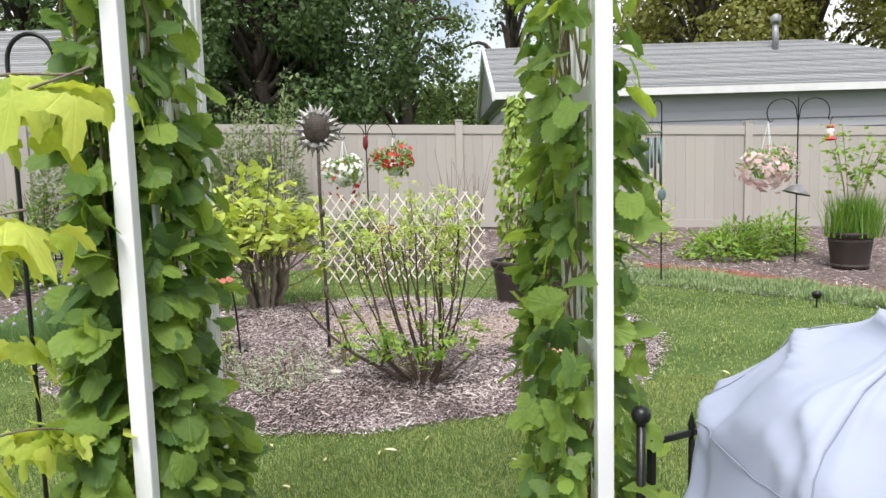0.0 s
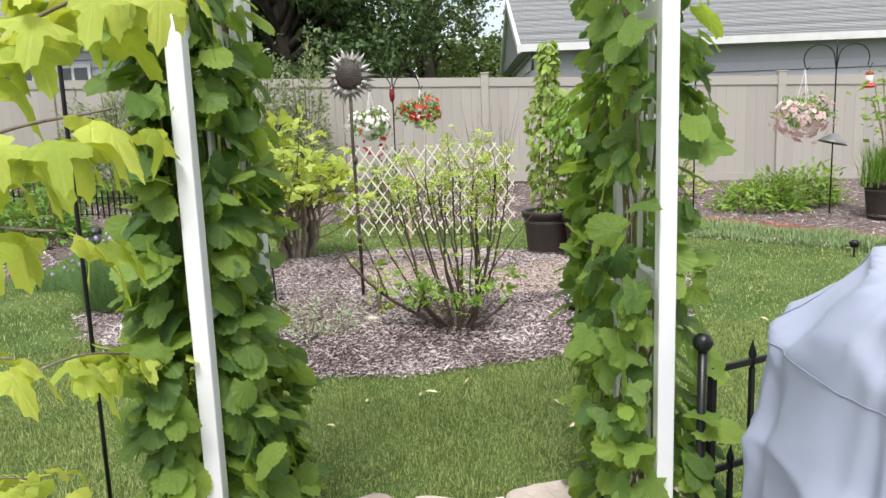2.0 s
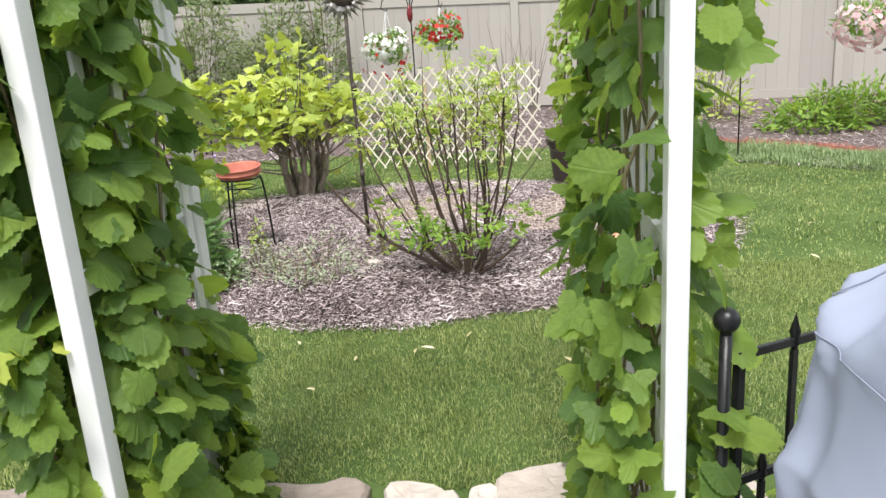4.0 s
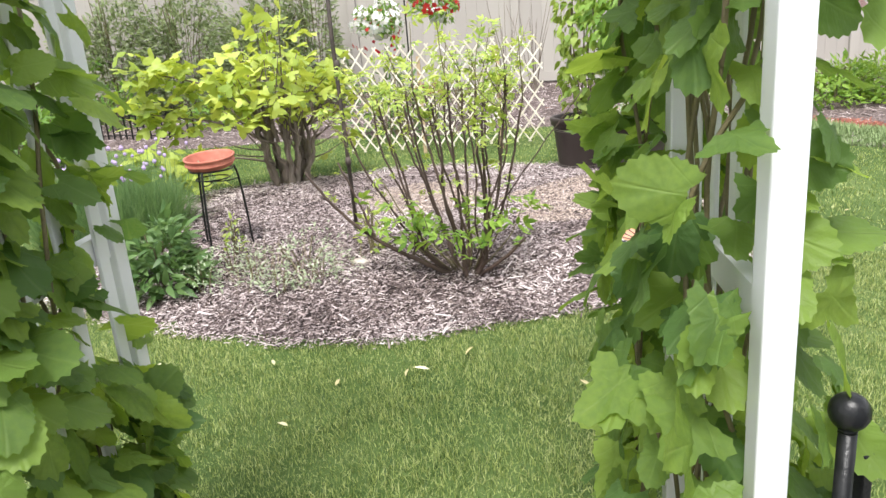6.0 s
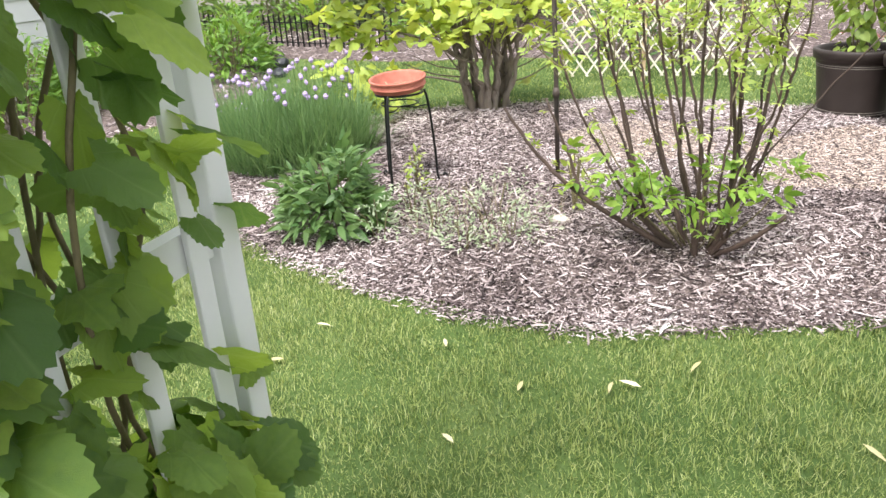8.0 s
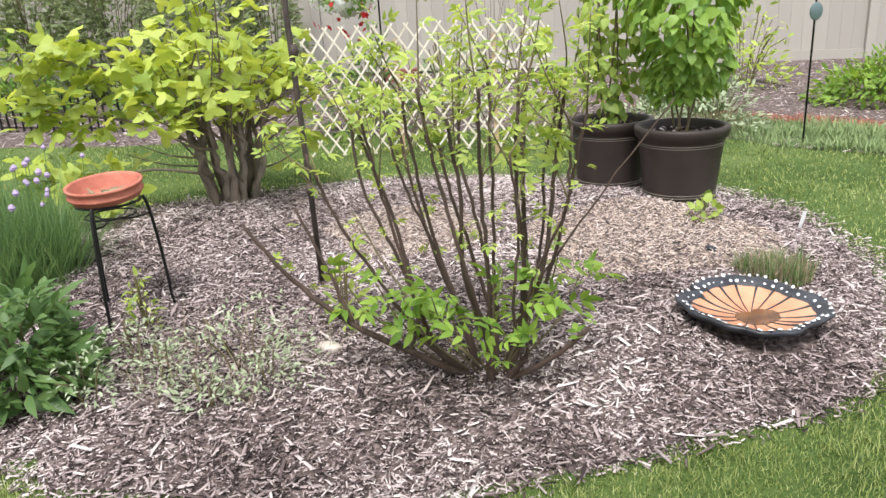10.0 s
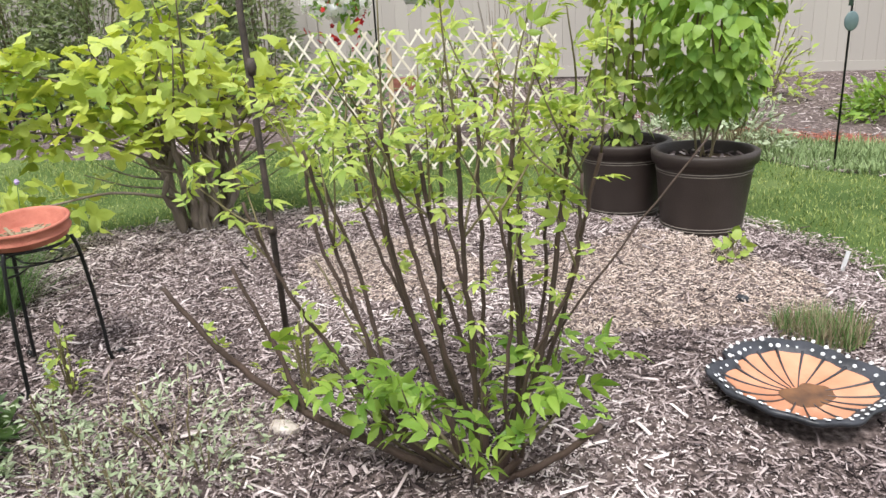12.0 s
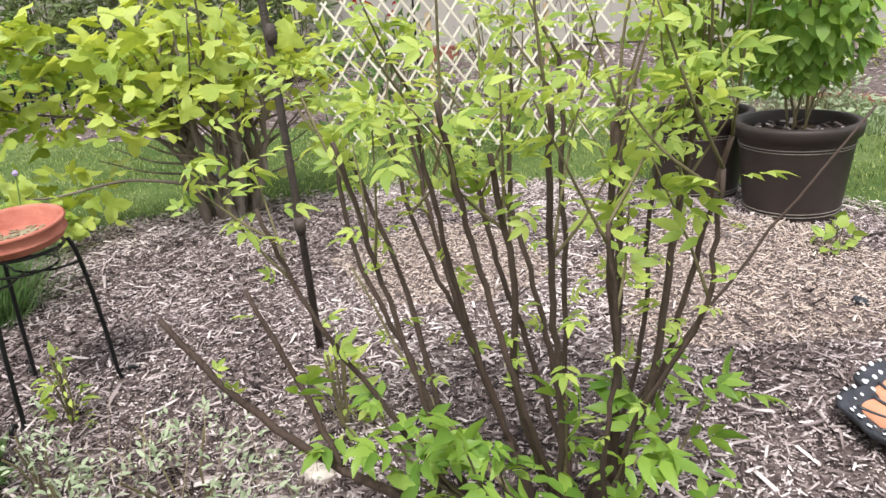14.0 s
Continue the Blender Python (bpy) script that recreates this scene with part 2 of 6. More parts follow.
M_GLZBLACK = surface("glazed_black", [(0.3, (0.015, 0.016, 0.02)), (0.7, (0.045, 0.048, 0.06))], 14, 0.4, 0.15, 80)
M_GLZWHITE = surface("glazed_white", [(0.3, (0.62, 0.64, 0.68)), (0.7, (0.75, 0.76, 0.78))], 14, 0.4, 0.05, 80)
M_WATER = surface("brown_water", [(0.3, (0.05, 0.02, 0.007)), (0.7, (0.19, 0.08, 0.025))], 14, 0.12, 0.05, 30, spec=0.25)
M_REDPLASTIC = surface("red_plastic", [(0.3, (0.55, 0.03, 0.03)), (0.7, (0.68, 0.07, 0.06))], 6, 0.3, 0.0, 30)
M_CLEAR = surface("frosted_bottle", [(0.3, (0.6, 0.5, 0.5)), (0.7, (0.75, 0.68, 0.68))], 6, 0.15, 0.0, 30)
M_DEADLEAF = surface("fallen_leaf", [(0.2, (0.42, 0.36, 0.18)), (0.8, (0.66, 0.6, 0.4))], 30, 0.8, 0.2, 90, vary="object")


# ---- mesh helpers ----
def mesh_np(name, V, F, mat, smooth=False, leaf=None):
    """One mesh out of an array of places and an array of equal-sided faces."""
    V, F = np.asarray(V, dtype=np.float32), np.asarray(F, dtype=np.int32)
    me = bpy.data.meshes.new(name)
    k = F.shape[1]
    me.vertices.add(len(V))
    me.vertices.foreach_set("co", V.ravel())
    me.loops.add(F.size)
    me.loops.foreach_set("vertex_index", F.ravel())
    me.polygons.add(len(F))
    me.polygons.foreach_set("loop_start", np.arange(len(F), dtype=np.int32) * k)
    if smooth:
        me.polygons.foreach_set("use_smooth", np.ones(len(F), dtype=bool))
    me.update(calc_edges=True)
    if leaf is not None:
        me.attributes.new("leaf", "FLOAT_VECTOR", "POINT").data.foreach_set("vector", np.asarray(leaf, dtype=np.float32).ravel())
    me.materials.append(mat)
    return me


class Shape:
    """Gathers quads and triangles of several solids for one mesh."""

    def __init__(self):
        self.v, self.f = [], []

    def add(self, verts, faces):
        o = len(self.v)
        self.v.extend([tuple(p) for p in verts])
        self.f.extend([tuple(i + o for i in f) for f in faces])
        return self

    def box(self, x0, x1, y0, y1, z0, z1, m=None, bevel=0.0):
        bm = bmesh.new()
        bmesh.ops.create_cube(bm, size=1)
        for v in bm.verts:
            v.co = Vector(((x0 + x1) / 2 + v.co.x * (x1 - x0), (y0 + y1) / 2 + v.co.y * (y1 - y0), (z0 + z1) / 2 + v.co.z * (z1 - z0)))
        if bevel:
            bmesh.ops.bevel(bm, geom=bm.edges[:], offset=bevel, segments=2, profile=0.5, affect="EDGES")
        if m is not None:
            bm.transform(m)
        bm.verts.index_update()
        self.add([v.co for v in bm.verts], [[v.index for v in f.verts] for f in bm.faces])
        bm.free()
        return self

    def tube(self, path, radii, sides=8, caps=True):
        path = [Vector(p) for p in path]
        if not isinstance(radii, (list, tuple)):
            radii = [radii] * len(path)
        verts, faces = [], []
        side = None
        for i, p in enumerate(path):
            d = (path[min(i + 1, len(path) - 1)] - path[max(i - 1, 0)]).normalized()
            if side is None:
                side = d.orthogonal().normalized()
            side = (side - d * side.dot(d)).normalized()
            up = d.cross(side)
            for k in range(sides):
                a = 2 * math.pi * k / sides
                verts.append(p + (side * math.cos(a) + up * math.sin(a)) * radii[i])
        for i in range(len(path) - 1):
            for k in range(sides):
                a, b = i * sides + k, i * sides + (k + 1) % sides
                faces.append((a, b, b + sides, a + sides))
        if caps:
            faces.append(tuple(range(sides))[::-1])
            faces.append(tuple((len(path) - 1) * sides + k for k in range(sides)))
        return self.add(verts, faces)

    def lathe(self, profile, seg=32, wobble=None):
        verts, faces = [], []
        n = len(profile)
        for k in range(seg):
            a = 2 * math.pi * k / seg
            for r, z in profile:
                rr = r * (wobble(a, r) if wobble else 1)
                verts.append((rr * math.cos(a), rr * math.sin(a), z))
        for k in range(seg):
            for i in range(n - 1):
                a, b = k * n + i, ((k + 1) % seg) * n + i
                faces.append((a, b, b + 1, a + 1))
        return self.add(verts, faces)

    def mesh(self, name, mat, smooth=False):
        me = bpy.data.meshes.new(name)
        me.from_pydata(self.v, [], self.f)
        me.update()
        me.materials.append(mat)
        if smooth:
            me.polygons.foreach_set("use_smooth", np.ones(len(me.polygons), dtype=bool))
        return me


def thing(name, label, category, at=None, group="", kind=""):
    ob = new(name)
    ob.empty_display_size = 0.1
    if at is not None:
        ob.matrix_world = at if isinstance(at, Matrix) else Matrix.Translation(at)
    return tagged(ob, label, category, group, kind)


def part(name, me, parent, label="", m=None, kind=""):
    ob = new(name, me)
    ob.parent = parent
    if m is not None:
        ob.matrix_basis = m
    return tagged(ob, label, kind=kind)


def spline(points, n=8):
    """A smooth run through a few points."""
    P = [Vector(p) for p in points]
    P = [P[0] * 2 - P[1]] + P + [P[-1] * 2 - P[-2]]
    out = []
    for i in range(1, len(P) - 2):
        for k in range(n):
            t = k / n
            a, b, c, d = P[i - 1], P[i], P[i + 1], P[i + 2]
            out.append(0.5 * ((2 * b) + (c - a) * t + (2 * a - 5 * b + 4 * c - d) * t * t + (3 * b - a - 3 * c + d) * t ** 3))
    out.append(P[-2])
    return out


def unit(a):
    return a / np.maximum(np.linalg.norm(a, axis=-1, keepdims=True), 1e-9)


def scatter(template, at, tip, normal, size):
    """Copies of a leaf (verts, tris; it lies in xy, pointing to +y) set at places, with the ways of tip and face."""
    tv, tf = template
    y = unit(tip)
    x = unit(np.cross(y, normal))
    z = np.cross(x, y)
    B = np.stack([x, y, z], axis=1) * np.asarray(size).reshape(-1, 1, 1)
    V = np.einsum("vk,nkc->nvc", tv, B) + at[:, None, :]
    F = tf[None] + (np.arange(len(at)) * len(tv))[:, None, None]
    return V.reshape(-1, 3), F.reshape(-1, tf.shape[1])


def fan_leaf(radius, n, bend, cup):
    """A lobed leaf blade: outline by radius(angle), folded at the midrib and drooping at its tip."""
    a = np.linspace(0, 2 * np.pi, n, endpoint=False) - np.pi / 2
    r = np.array([radius(t) for t in a])
    x, y = r * np.cos(a), r * np.sin(a) + 0.38
    xi, yi = 0.5 * x, 0.38 + 0.5 * (y - 0.38)
    lift = lambda px, py: -bend * py ** 2 - cup * np.abs(px) ** 1.5 + 0.03 * np.sin(9 * px + 7 * py) + 0.025 * np.hypot(px, py - 0.38) * np.cos(10 * np.arctan2(px, py - 0.38))
    V = np.concatenate([[[0, 0.38, lift(np.float64(0), np.float64(0.38)) + 0.02]], np.stack([xi, yi, lift(xi, yi)], 1), np.stack([x, y, lift(x, y)], 1)])
    F = []
    for i in range(n):
        j = (i + 1) % n
        F += [(0, 1 + i, 1 + j), (1 + i, 1 + n + i, 1 + n + j), (1 + i, 1 + n + j, 1 + j)]
    return V, np.array(F)


def lobes(n_lobe, depth, spread, teeth, tooth, length=0.62):
    def radius(t):
        d = (t - np.pi / 2 + np.pi) % (2 * np.pi) - np.pi
        q = d * n_lobe / spread
        lobe = (0.25 + 0.25 * np.cos(q) + 0.5 * (1 - abs((q / np.pi + 1) % 2 - 1))) if abs(d) < np.pi * 0.82 else 0.2
        base = length * (1 - depth + depth * lobe) * (1 - 0.16 * abs(d) / np.pi)
        if abs(d) > 2.75:
            base *= 0.62
        return base * (1 + tooth * np.cos(teeth * (t + np.pi / 2)))
    return radius


LEAF_HOP = [fan_leaf(lobes(3, 0.50, 1.35, 22, 0.045), 44, 0.22, 0.16), fan_leaf(lobes(3, 0.27, 1.5, 22, 0.045, 0.58), 44, 0.3, 0.22), fan_leaf(lobes(5, 0.50, 1.4, 22, 0.045, 0.66), 44, 0.12, 0.12)]
LEAF_MAPLE = [fan_leaf(lobes(5, 0.60, 1.45, 20, 0.05, 0.72), 40, 0.42, 0.3), fan_leaf(lobes(5, 0.64, 1.42, 20, 0.05, 0.72), 40, 0.6, 0.42)]
LEAF_LOBED = fan_leaf(lobes(5, 0.58, 1.45, 20, 0.06, 0.70), 30, 0.25, 0.25)
LEAF_OVAL = (np.array([[0, 0, 0], [-0.17, 0.3, 0.05], [0, 0.34, 0], [0.17, 0.3, 0.05], [-0.15, 0.62, 0.02], [0, 0.68, -0.03], [0.15, 0.62, 0.02], [0, 1, -0.12]]),
             np.array([[0, 2, 1], [0, 3, 2], [1, 2, 5], [1, 5, 4], [2, 3, 6], [2, 6, 5], [4, 5, 7], [5, 6, 7]]))
LEAF_LANCE = (LEAF_OVAL[0] * np.array([0.85, 1.0, 1.0]), LEAF_OVAL[1])
LEAF_HEART = (np.array([[0, 0, 0], [-0.36, 0.2, 0.06], [0, 0.34, 0], [0.36, 0.2, 0.06], [-0.3, 0.6, 0.0], [0, 0.65, -0.05], [0.3, 0.6, 0.0], [0, 1, -0.18]]), LEAF_OVAL[1])
LEAF_FAR = (np.array([[0, 0, 0], [-0.32, 0.45, 0.05], [0.32, 0.45, 0.05], [0, 1, -0.1]]), np.array([[0, 2, 1], [1, 2, 3]]))
BLADE = (np.array([[-0.5, 0, 0], [0.5, 0, 0], [-0.4, 0.55, 0.02], [0.4, 0.55, 0.02], [0, 1, 0.12]]), np.array([[0, 1, 3], [0, 3, 2], [2, 3, 4]]))


def blades(at, height, width, lean):
    """Grass-like blades: each leans its own way."""
    n = len(at)
    az = RNG.uniform(0, 2 * np.pi, n)
    ln = lean * np.abs(RNG.normal(0, 1, n))
    tip = np.stack([np.cos(az) * ln, np.sin(az) * ln, np.ones(n)], 1)
    face = np.stack([np.cos(az), np.sin(az), np.zeros(n)], 1)
    tv, tf = BLADE
    y = unit(tip)
    x = unit(np.cross(y, face))
    z = np.cross(x, y)
    h = np.asarray(height).reshape(-1, 1, 1) * np.ones((n, 1, 1))
    B = np.stack([x * width, y * h[:, 0], z * h[:, 0]], axis=1)
    V = np.einsum("vk,nkc->nvc", tv, B) + at[:, None, :]
    F = tf[None] + (np.arange(n) * len(tv))[:, None, None]
    return V.reshape(-1, 3), F.reshape(-1, 3)


def cloud(n, centre, radii, shell=0.5):
    """Places filling an uneven ellipsoid, thicker towards its skin, and the ways outward."""
    d = unit(RNG.normal(0, 1, (n, 3)))
    r = shell + (1 - shell) * RNG.random((n, 1)) ** 0.6
    bumps = 1 + 0.16 * np.sin(5 * d[:, :1] + 3 * d[:, 1:2]) + 0.12 * np.sin(7 * d[:, 2:] + 4 * d[:, :1])
    return np.asarray(centre) + d * r * bumps * np.asarray(radii), d


# ---- ground ----
BED = (-0.68, 5.85, 2.45, 1.8)
FENCE_Y = 13.0


def bed_r(x, y):
    """Distance from the middle of the round bed, 1 at its edge; the bed is squarer behind the planters."""
    u, v = np.abs(np.asarray(x) - BED[0]) / BED[2], np.abs(np.asarray(y) - BED[1]) / BED[3]
    p = np.where((np.asarray(x) > BED[0]) & (np.asarray(y) > BED[1]), 2.5, 2.0)
    return (u ** p + v ** p) ** (1 / p) * (1 + 0.022 * np.sin(3.1 * x + 1.7 * y) + 0.006 * np.sin(11 * x - 7 * y))


def back_edge(x):
    """The front line of the long bed along the fence."""
    x = np.asarray(x, dtype=float)
    right = 8.35 - 0.78 * np.clip(x - 2.0, 0, 2.6) - 0.2 * np.clip(x - 4.6, 0, 5)
    s = np.clip((x - 1.0) / 1.2, 0, 1)
    return 9.2 * (1 - s) + right * s + 0.08 * np.sin(2.3 * x)


LEFT_BED = (-6.1, 7.4, 1.75, 2.0)


def left_r(x, y):
    return np.sqrt(((x - LEFT_BED[0]) / LEFT_BED[2]) ** 2 + ((y - LEFT_BED[1]) / LEFT_BED[3]) ** 2)


def g(x, y):
    """The height of the ground: level lawn, a gentle rise to the fence, and a mound in the round bed."""
    x, y = np.asarray(x, dtype=float), np.asarray(y, dtype=float)
    yy = np.clip(y, -30, 40)
    rise = 0.036 * np.clip(yy - 3.6, 0, 12) + 0.02 * np.clip(yy - 7.5, 0, 8) - 0.0022 * np.clip(x, -9, 9) * np.clip((yy - 3.6) / 1.0, 0, 9.4)
    m = np.clip((1.0 - bed_r(x, y)) / 0.35, 0, 1)
    return rise + 0.085 * m * m * (3 - 2 * m)


def gz(x, y):
    return float(g(x, y))


def sheet(xs, ys, lift=0.0):
    X, Y = np.meshgrid(xs, ys)
    V = np.stack([X, Y, g(X, Y) + lift], -1).reshape(-1, 3)
    nx, ny = len(xs), len(ys)
    i = np.arange(nx * ny).reshape(ny, nx)
    F = np.stack([i[:-1, :-1], i[:-1, 1:], i[1:, 1:], i[1:, :-1]], -1).reshape(-1, 4)
    return V, F


xs = np.concatenate([[-400, -120, -50, -25], np.arange(-14, 14.01, 0.25), [25, 50, 120, 400]])
ys = np.concatenate([[-400, -100, -30, -10], np.arange(-4, 16.01, 0.25), [20, 30, 60, 150, 600]])
tagged(new("ground", mesh_np("ground", *sheet(xs, ys), M_LAWN, True)), "mown green lawn rising gently to the fence", "lawn", kind="structure")


def disc(cx, cy, rx, ry, lift, rings=14, seg=72, wob=True):
    V, F = [[cx, cy, gz(cx, cy) + lift]], []
    for k in range(1, rings + 1):
        for s in range(seg):
            a = 2 * math.pi * s / seg
            r = k / rings
            x, y = cx + rx * r * math.cos(a), cy + ry * r * math.sin(a)
            if wob:
                w = float(bed_r(cx + rx * math.cos(a), cy + ry * math.sin(a)))
                x, y = cx + (x - cx) / w, cy + (y - cy) / w
            V.append([x, y, gz(x, y) + lift * (1 if k < rings else -0.5)])
    T = []
    for s in range(seg):
        T.append((0, 1 + s, 1 + (s + 1) % seg))
        for k in range(rings - 1):
            a, b = 1 + k * seg + s, 1 + k * seg + (s + 1) % seg
            T += [(a, a + seg, b + seg), (a, b + seg, b)]
    return np.array(V), np.array(T)


tagged(new("mulch_bed", mesh_np("mulch_bed", *disc(*BED, 0.012), M_MULCH, True)), "round garden bed of weathered wood mulch", "flower bed", kind="structure")
tagged(new("mulch_bed", mesh_np("mulch_bed", *disc(*LEFT_BED, 0.012, wob=False), M_MULCH, True)), "side bed of dark wood mulch", "flower bed", kind="structure")
bx = np.linspace(-14, 14, 113)
bt = np.linspace(0, 1, 24)
BX, BT = np.meshgrid(bx, bt)
BY = back_edge(BX) * (1 - BT) + 13.2 * BT
BV = np.stack([BX, BY, g(BX, BY) + np.where(BT == 0, -0.006, 0.012)], -1).reshape(-1, 3)
bi = np.arange(BX.size).reshape(BX.shape)
BF = np.stack([bi[:-1, :-1], bi[:-1, 1:], bi[1:, 1:], bi[1:, :-1]], -1).reshape(-1, 4)
tagged(new("mulch_bed", mesh_np("mulch_bed", BV, BF, M_MULCH, True)), "long mulched bed along the fence", "flower bed", kind="structure")

# patio slab behind the arbor
tagged(new("patio", Shape().box(-2.3, 2.9, -4, 2.33, -0.08, 0.012, bevel=0.01).mesh("patio", M_PATIO)), "plain grey patio slab before the arbor", "patio", kind="structure")


# ---- vinyl fence ----
def fence_top(x):
    return 2.30 - 0.031 * x


def build_fence():
    f = thing("fence", "tall beige vinyl privacy fence with capped posts", "fence", kind="structure")
    post = Shape().box(-0.065, 0.065, -0.065, 0.065, -1.86, 0.06, bevel=0.006).box(-0.075, 0.075, -0.075, 0.075, 0.06, 0.085, bevel=0.006).mesh("post", M_FENCE)
    board = Shape().box(-0.0858, 0.0858, -0.011, 0.011, -1.72, -0.12, bevel=0.003).mesh("board", M_FENCE)
    for k in range(-6, 7):
        x0 = 0.34 + 2.55 * k
        part("post", post, f, m=Matrix.Translation((x0, FENCE_Y, fence_top(x0))))
        if k == 6:
            continue
        for name, za, zb, dy in (("top_rail", -0.15, -0.0, 0.03), ("bottom_rail", -1.80, -1.66, 0.03)):
            s = Shape()
            v = []
            for x in (x0 + 0.066, x0 + 2.484):
                for y in (-dy, dy):
                    for z in (za, zb):
                        v.append((x, FENCE_Y + y, fence_top(x) + z))
            s.add(v, [(0, 1, 3, 2), (4, 6, 7, 5), (0, 4, 5, 1), (2, 3, 7, 6), (1, 5, 7, 3), (0, 2, 6, 4)])
            part(name, s.mesh(name, M_FENCE), f)
        for i in range(14):
            x = x0 + 0.066 + 0.0865 + i * 0.1727
            part("board", board, f, m=Matrix.Translation((x, FENCE_Y, fence_top(x))))


build_fence()


# ---- neighbouring buildings ----
def siding(parent, x0, x1, y, z0, z1, step=0.2, axis="x"):
    """Clapboards, each a tilted board."""
    n = int((z1 - z0) / step)
    for k in range(n):
        z = z0 + k * step
        s = Shape()
        if axis == "x":
            v = [(x0, y, z + 0.02), (x1, y, z + 0.02), (x0, y - 0.045, z + 0.02), (x1, y - 0.045, z + 0.02), (x0, y - 0.006, z + step), (x1, y - 0.006, z + step), (x0, y + 0.02, z + step), (x1, y + 0.02, z + step)]
            s.add(v, [(2, 3, 5, 4), (0, 1, 3, 2), (0, 2, 4, 6), (1, 7, 5, 3), (4, 5, 7, 6), (0, 6, 7, 1)])
        else:
            v = [(y, x0, z), (y, x1, z), (y - 0.025, x0, z), (y - 0.025, x1, z), (y - 0.006, x0, z + step), (y - 0.006, x1, z + step), (y + 0.02, x0, z + step), (y + 0.02, x1, z + step)]
            s.add(v, [(2, 4, 5, 3), (0, 2, 3, 1), (0, 6, 4, 2), (1, 3, 5, 7), (4, 6, 7, 5), (0, 1, 7, 6)])
        part("clapboard", s.mesh("clapboard", M_SIDING), parent)


def roof_courses(parent, a, b, c, d, n):
    """Shingle courses from the eave a-b to the ridge d-c, each a thin lapped strip."""
    a, b, c, d = map(Vector, (a, b, c, d))
    nrm = (b - a).cross(d - a).normalized()
    if nrm.z < 0:
        nrm = -nrm
    for k in range(n):
        t0, t1 = k / n, (k + 1.25) / n
        t1 = min(t1, 1.0)
        p = [a.lerp(d, t0) + nrm * 0.018, b.lerp(c, t0) + nrm * 0.018, b.lerp(c, t1) + nrm * 0.006, a.lerp(d, t1) + nrm * 0.006]
        q = [v - nrm * 0.03 for v in p]
        s = Shape().add(p + q, [(0, 1, 2, 3), (0, 4, 5, 1), (1, 5, 6, 2), (3, 7, 4, 0), (4, 7, 6, 5)])
        part("shingle_course", s.mesh("shingle_course", M_ROOF), parent)


def build_garage():
    h = thing("garage", "grey sided garage with grey shingle roof behind the fence", "building")
    part("wall", Shape().box(1.5, 12.6, 16.02, 22, 0.1, 2.98).mesh("wall", M_SIDING), h)
    gable = [(1.45, 16.0, 2.9), (1.45, 22, 2.9), (1.45, 19, 4.4), (1.6, 16.0, 2.9), (1.6, 22, 2.9), (1.6, 19, 4.4)]
    part("gable", Shape().add(gable, [(0, 2, 1), (3, 4, 5), (0, 3, 5, 2), (2, 5, 4, 1), (0, 1, 4, 3)]).mesh("gable", M_SIDING), h)
    siding(h, 1.45, 12.6, 16.0, 0.2, 2.8)
    siding(h, 16.0, 22.0, 1.44, 0.2, 2.9, axis="y")
    roof = part("roof", Shape().add([(1.2, 15.6, 3.06), (13.3, 15.6, 3.06), (9.6, 19, 4.52), (1.2, 19, 4.52), (1.2, 22.4, 3.06), (13.3, 22.4, 3.06), (1.2, 15.6, 2.98), (13.3, 15.6, 2.98), (13.3, 22.4, 2.98), (1.2, 22.4, 2.98)],
                [(0, 1, 2, 3), (3, 2, 5, 4), (1, 5, 2), (6, 9, 8, 7), (0, 6, 7, 1), (1, 7, 8, 5), (5, 8, 9, 4), (0, 3, 4, 9, 6)]).mesh("roof", M_ROOF), h)
    roof_courses(roof, (1.18, 15.58, 3.09), (13.3, 15.58, 3.09), (9.6, 19, 4.55), (1.18, 19, 4.55), 34)
    part("fascia", Shape().box(1.15, 13.3, 15.52, 15.575, 2.95, 3.1).mesh("fascia", M_TRIM), h, "white fascia board")
    s = Shape()
    for ya, yb in ((15.55, 19.0), (22.4, 19.0)):
        s.add([(1.12, ya, 2.92), (1.19, ya, 2.92), (1.19, yb, 4.4), (1.12, yb, 4.4), (1.12, ya, 3.1), (1.19, ya, 3.1), (1.19, yb, 4.58), (1.12, yb, 4.58)],
              [(0, 1, 2, 3), (4, 7, 6, 5), (0, 4, 5, 1), (1, 5, 6, 2), (3, 2, 6, 7), (0, 3, 7, 4)])
    part("rake_board", s.mesh("rake_board", M_TRIM), h, "white rake board")
    v = Shape().tube([(8.25, 18.2, 4.1), (8.25, 18.2, 4.85)], 0.075, 14)
    part("vent_pipe", v.mesh("vent_pipe", M_VENT, True), h, "grey metal vent pipe")
    part("vent_cap", Shape().tube([(8.25, 18.2, 4.85), (8.25, 18.2, 4.9), (8.25, 18.2, 5.0), (8.25, 18.2, 5.05)], [0.12, 0.12, 0.12, 0.05], 14).mesh("vent_cap", M_VENT, True), h)
    part("vent_box", Shape().box(4.5, 4.85, 18.2, 18.55, 4.25, 4.42, bevel=0.02).mesh("vent_box", M_TRIM), h)


build_garage()


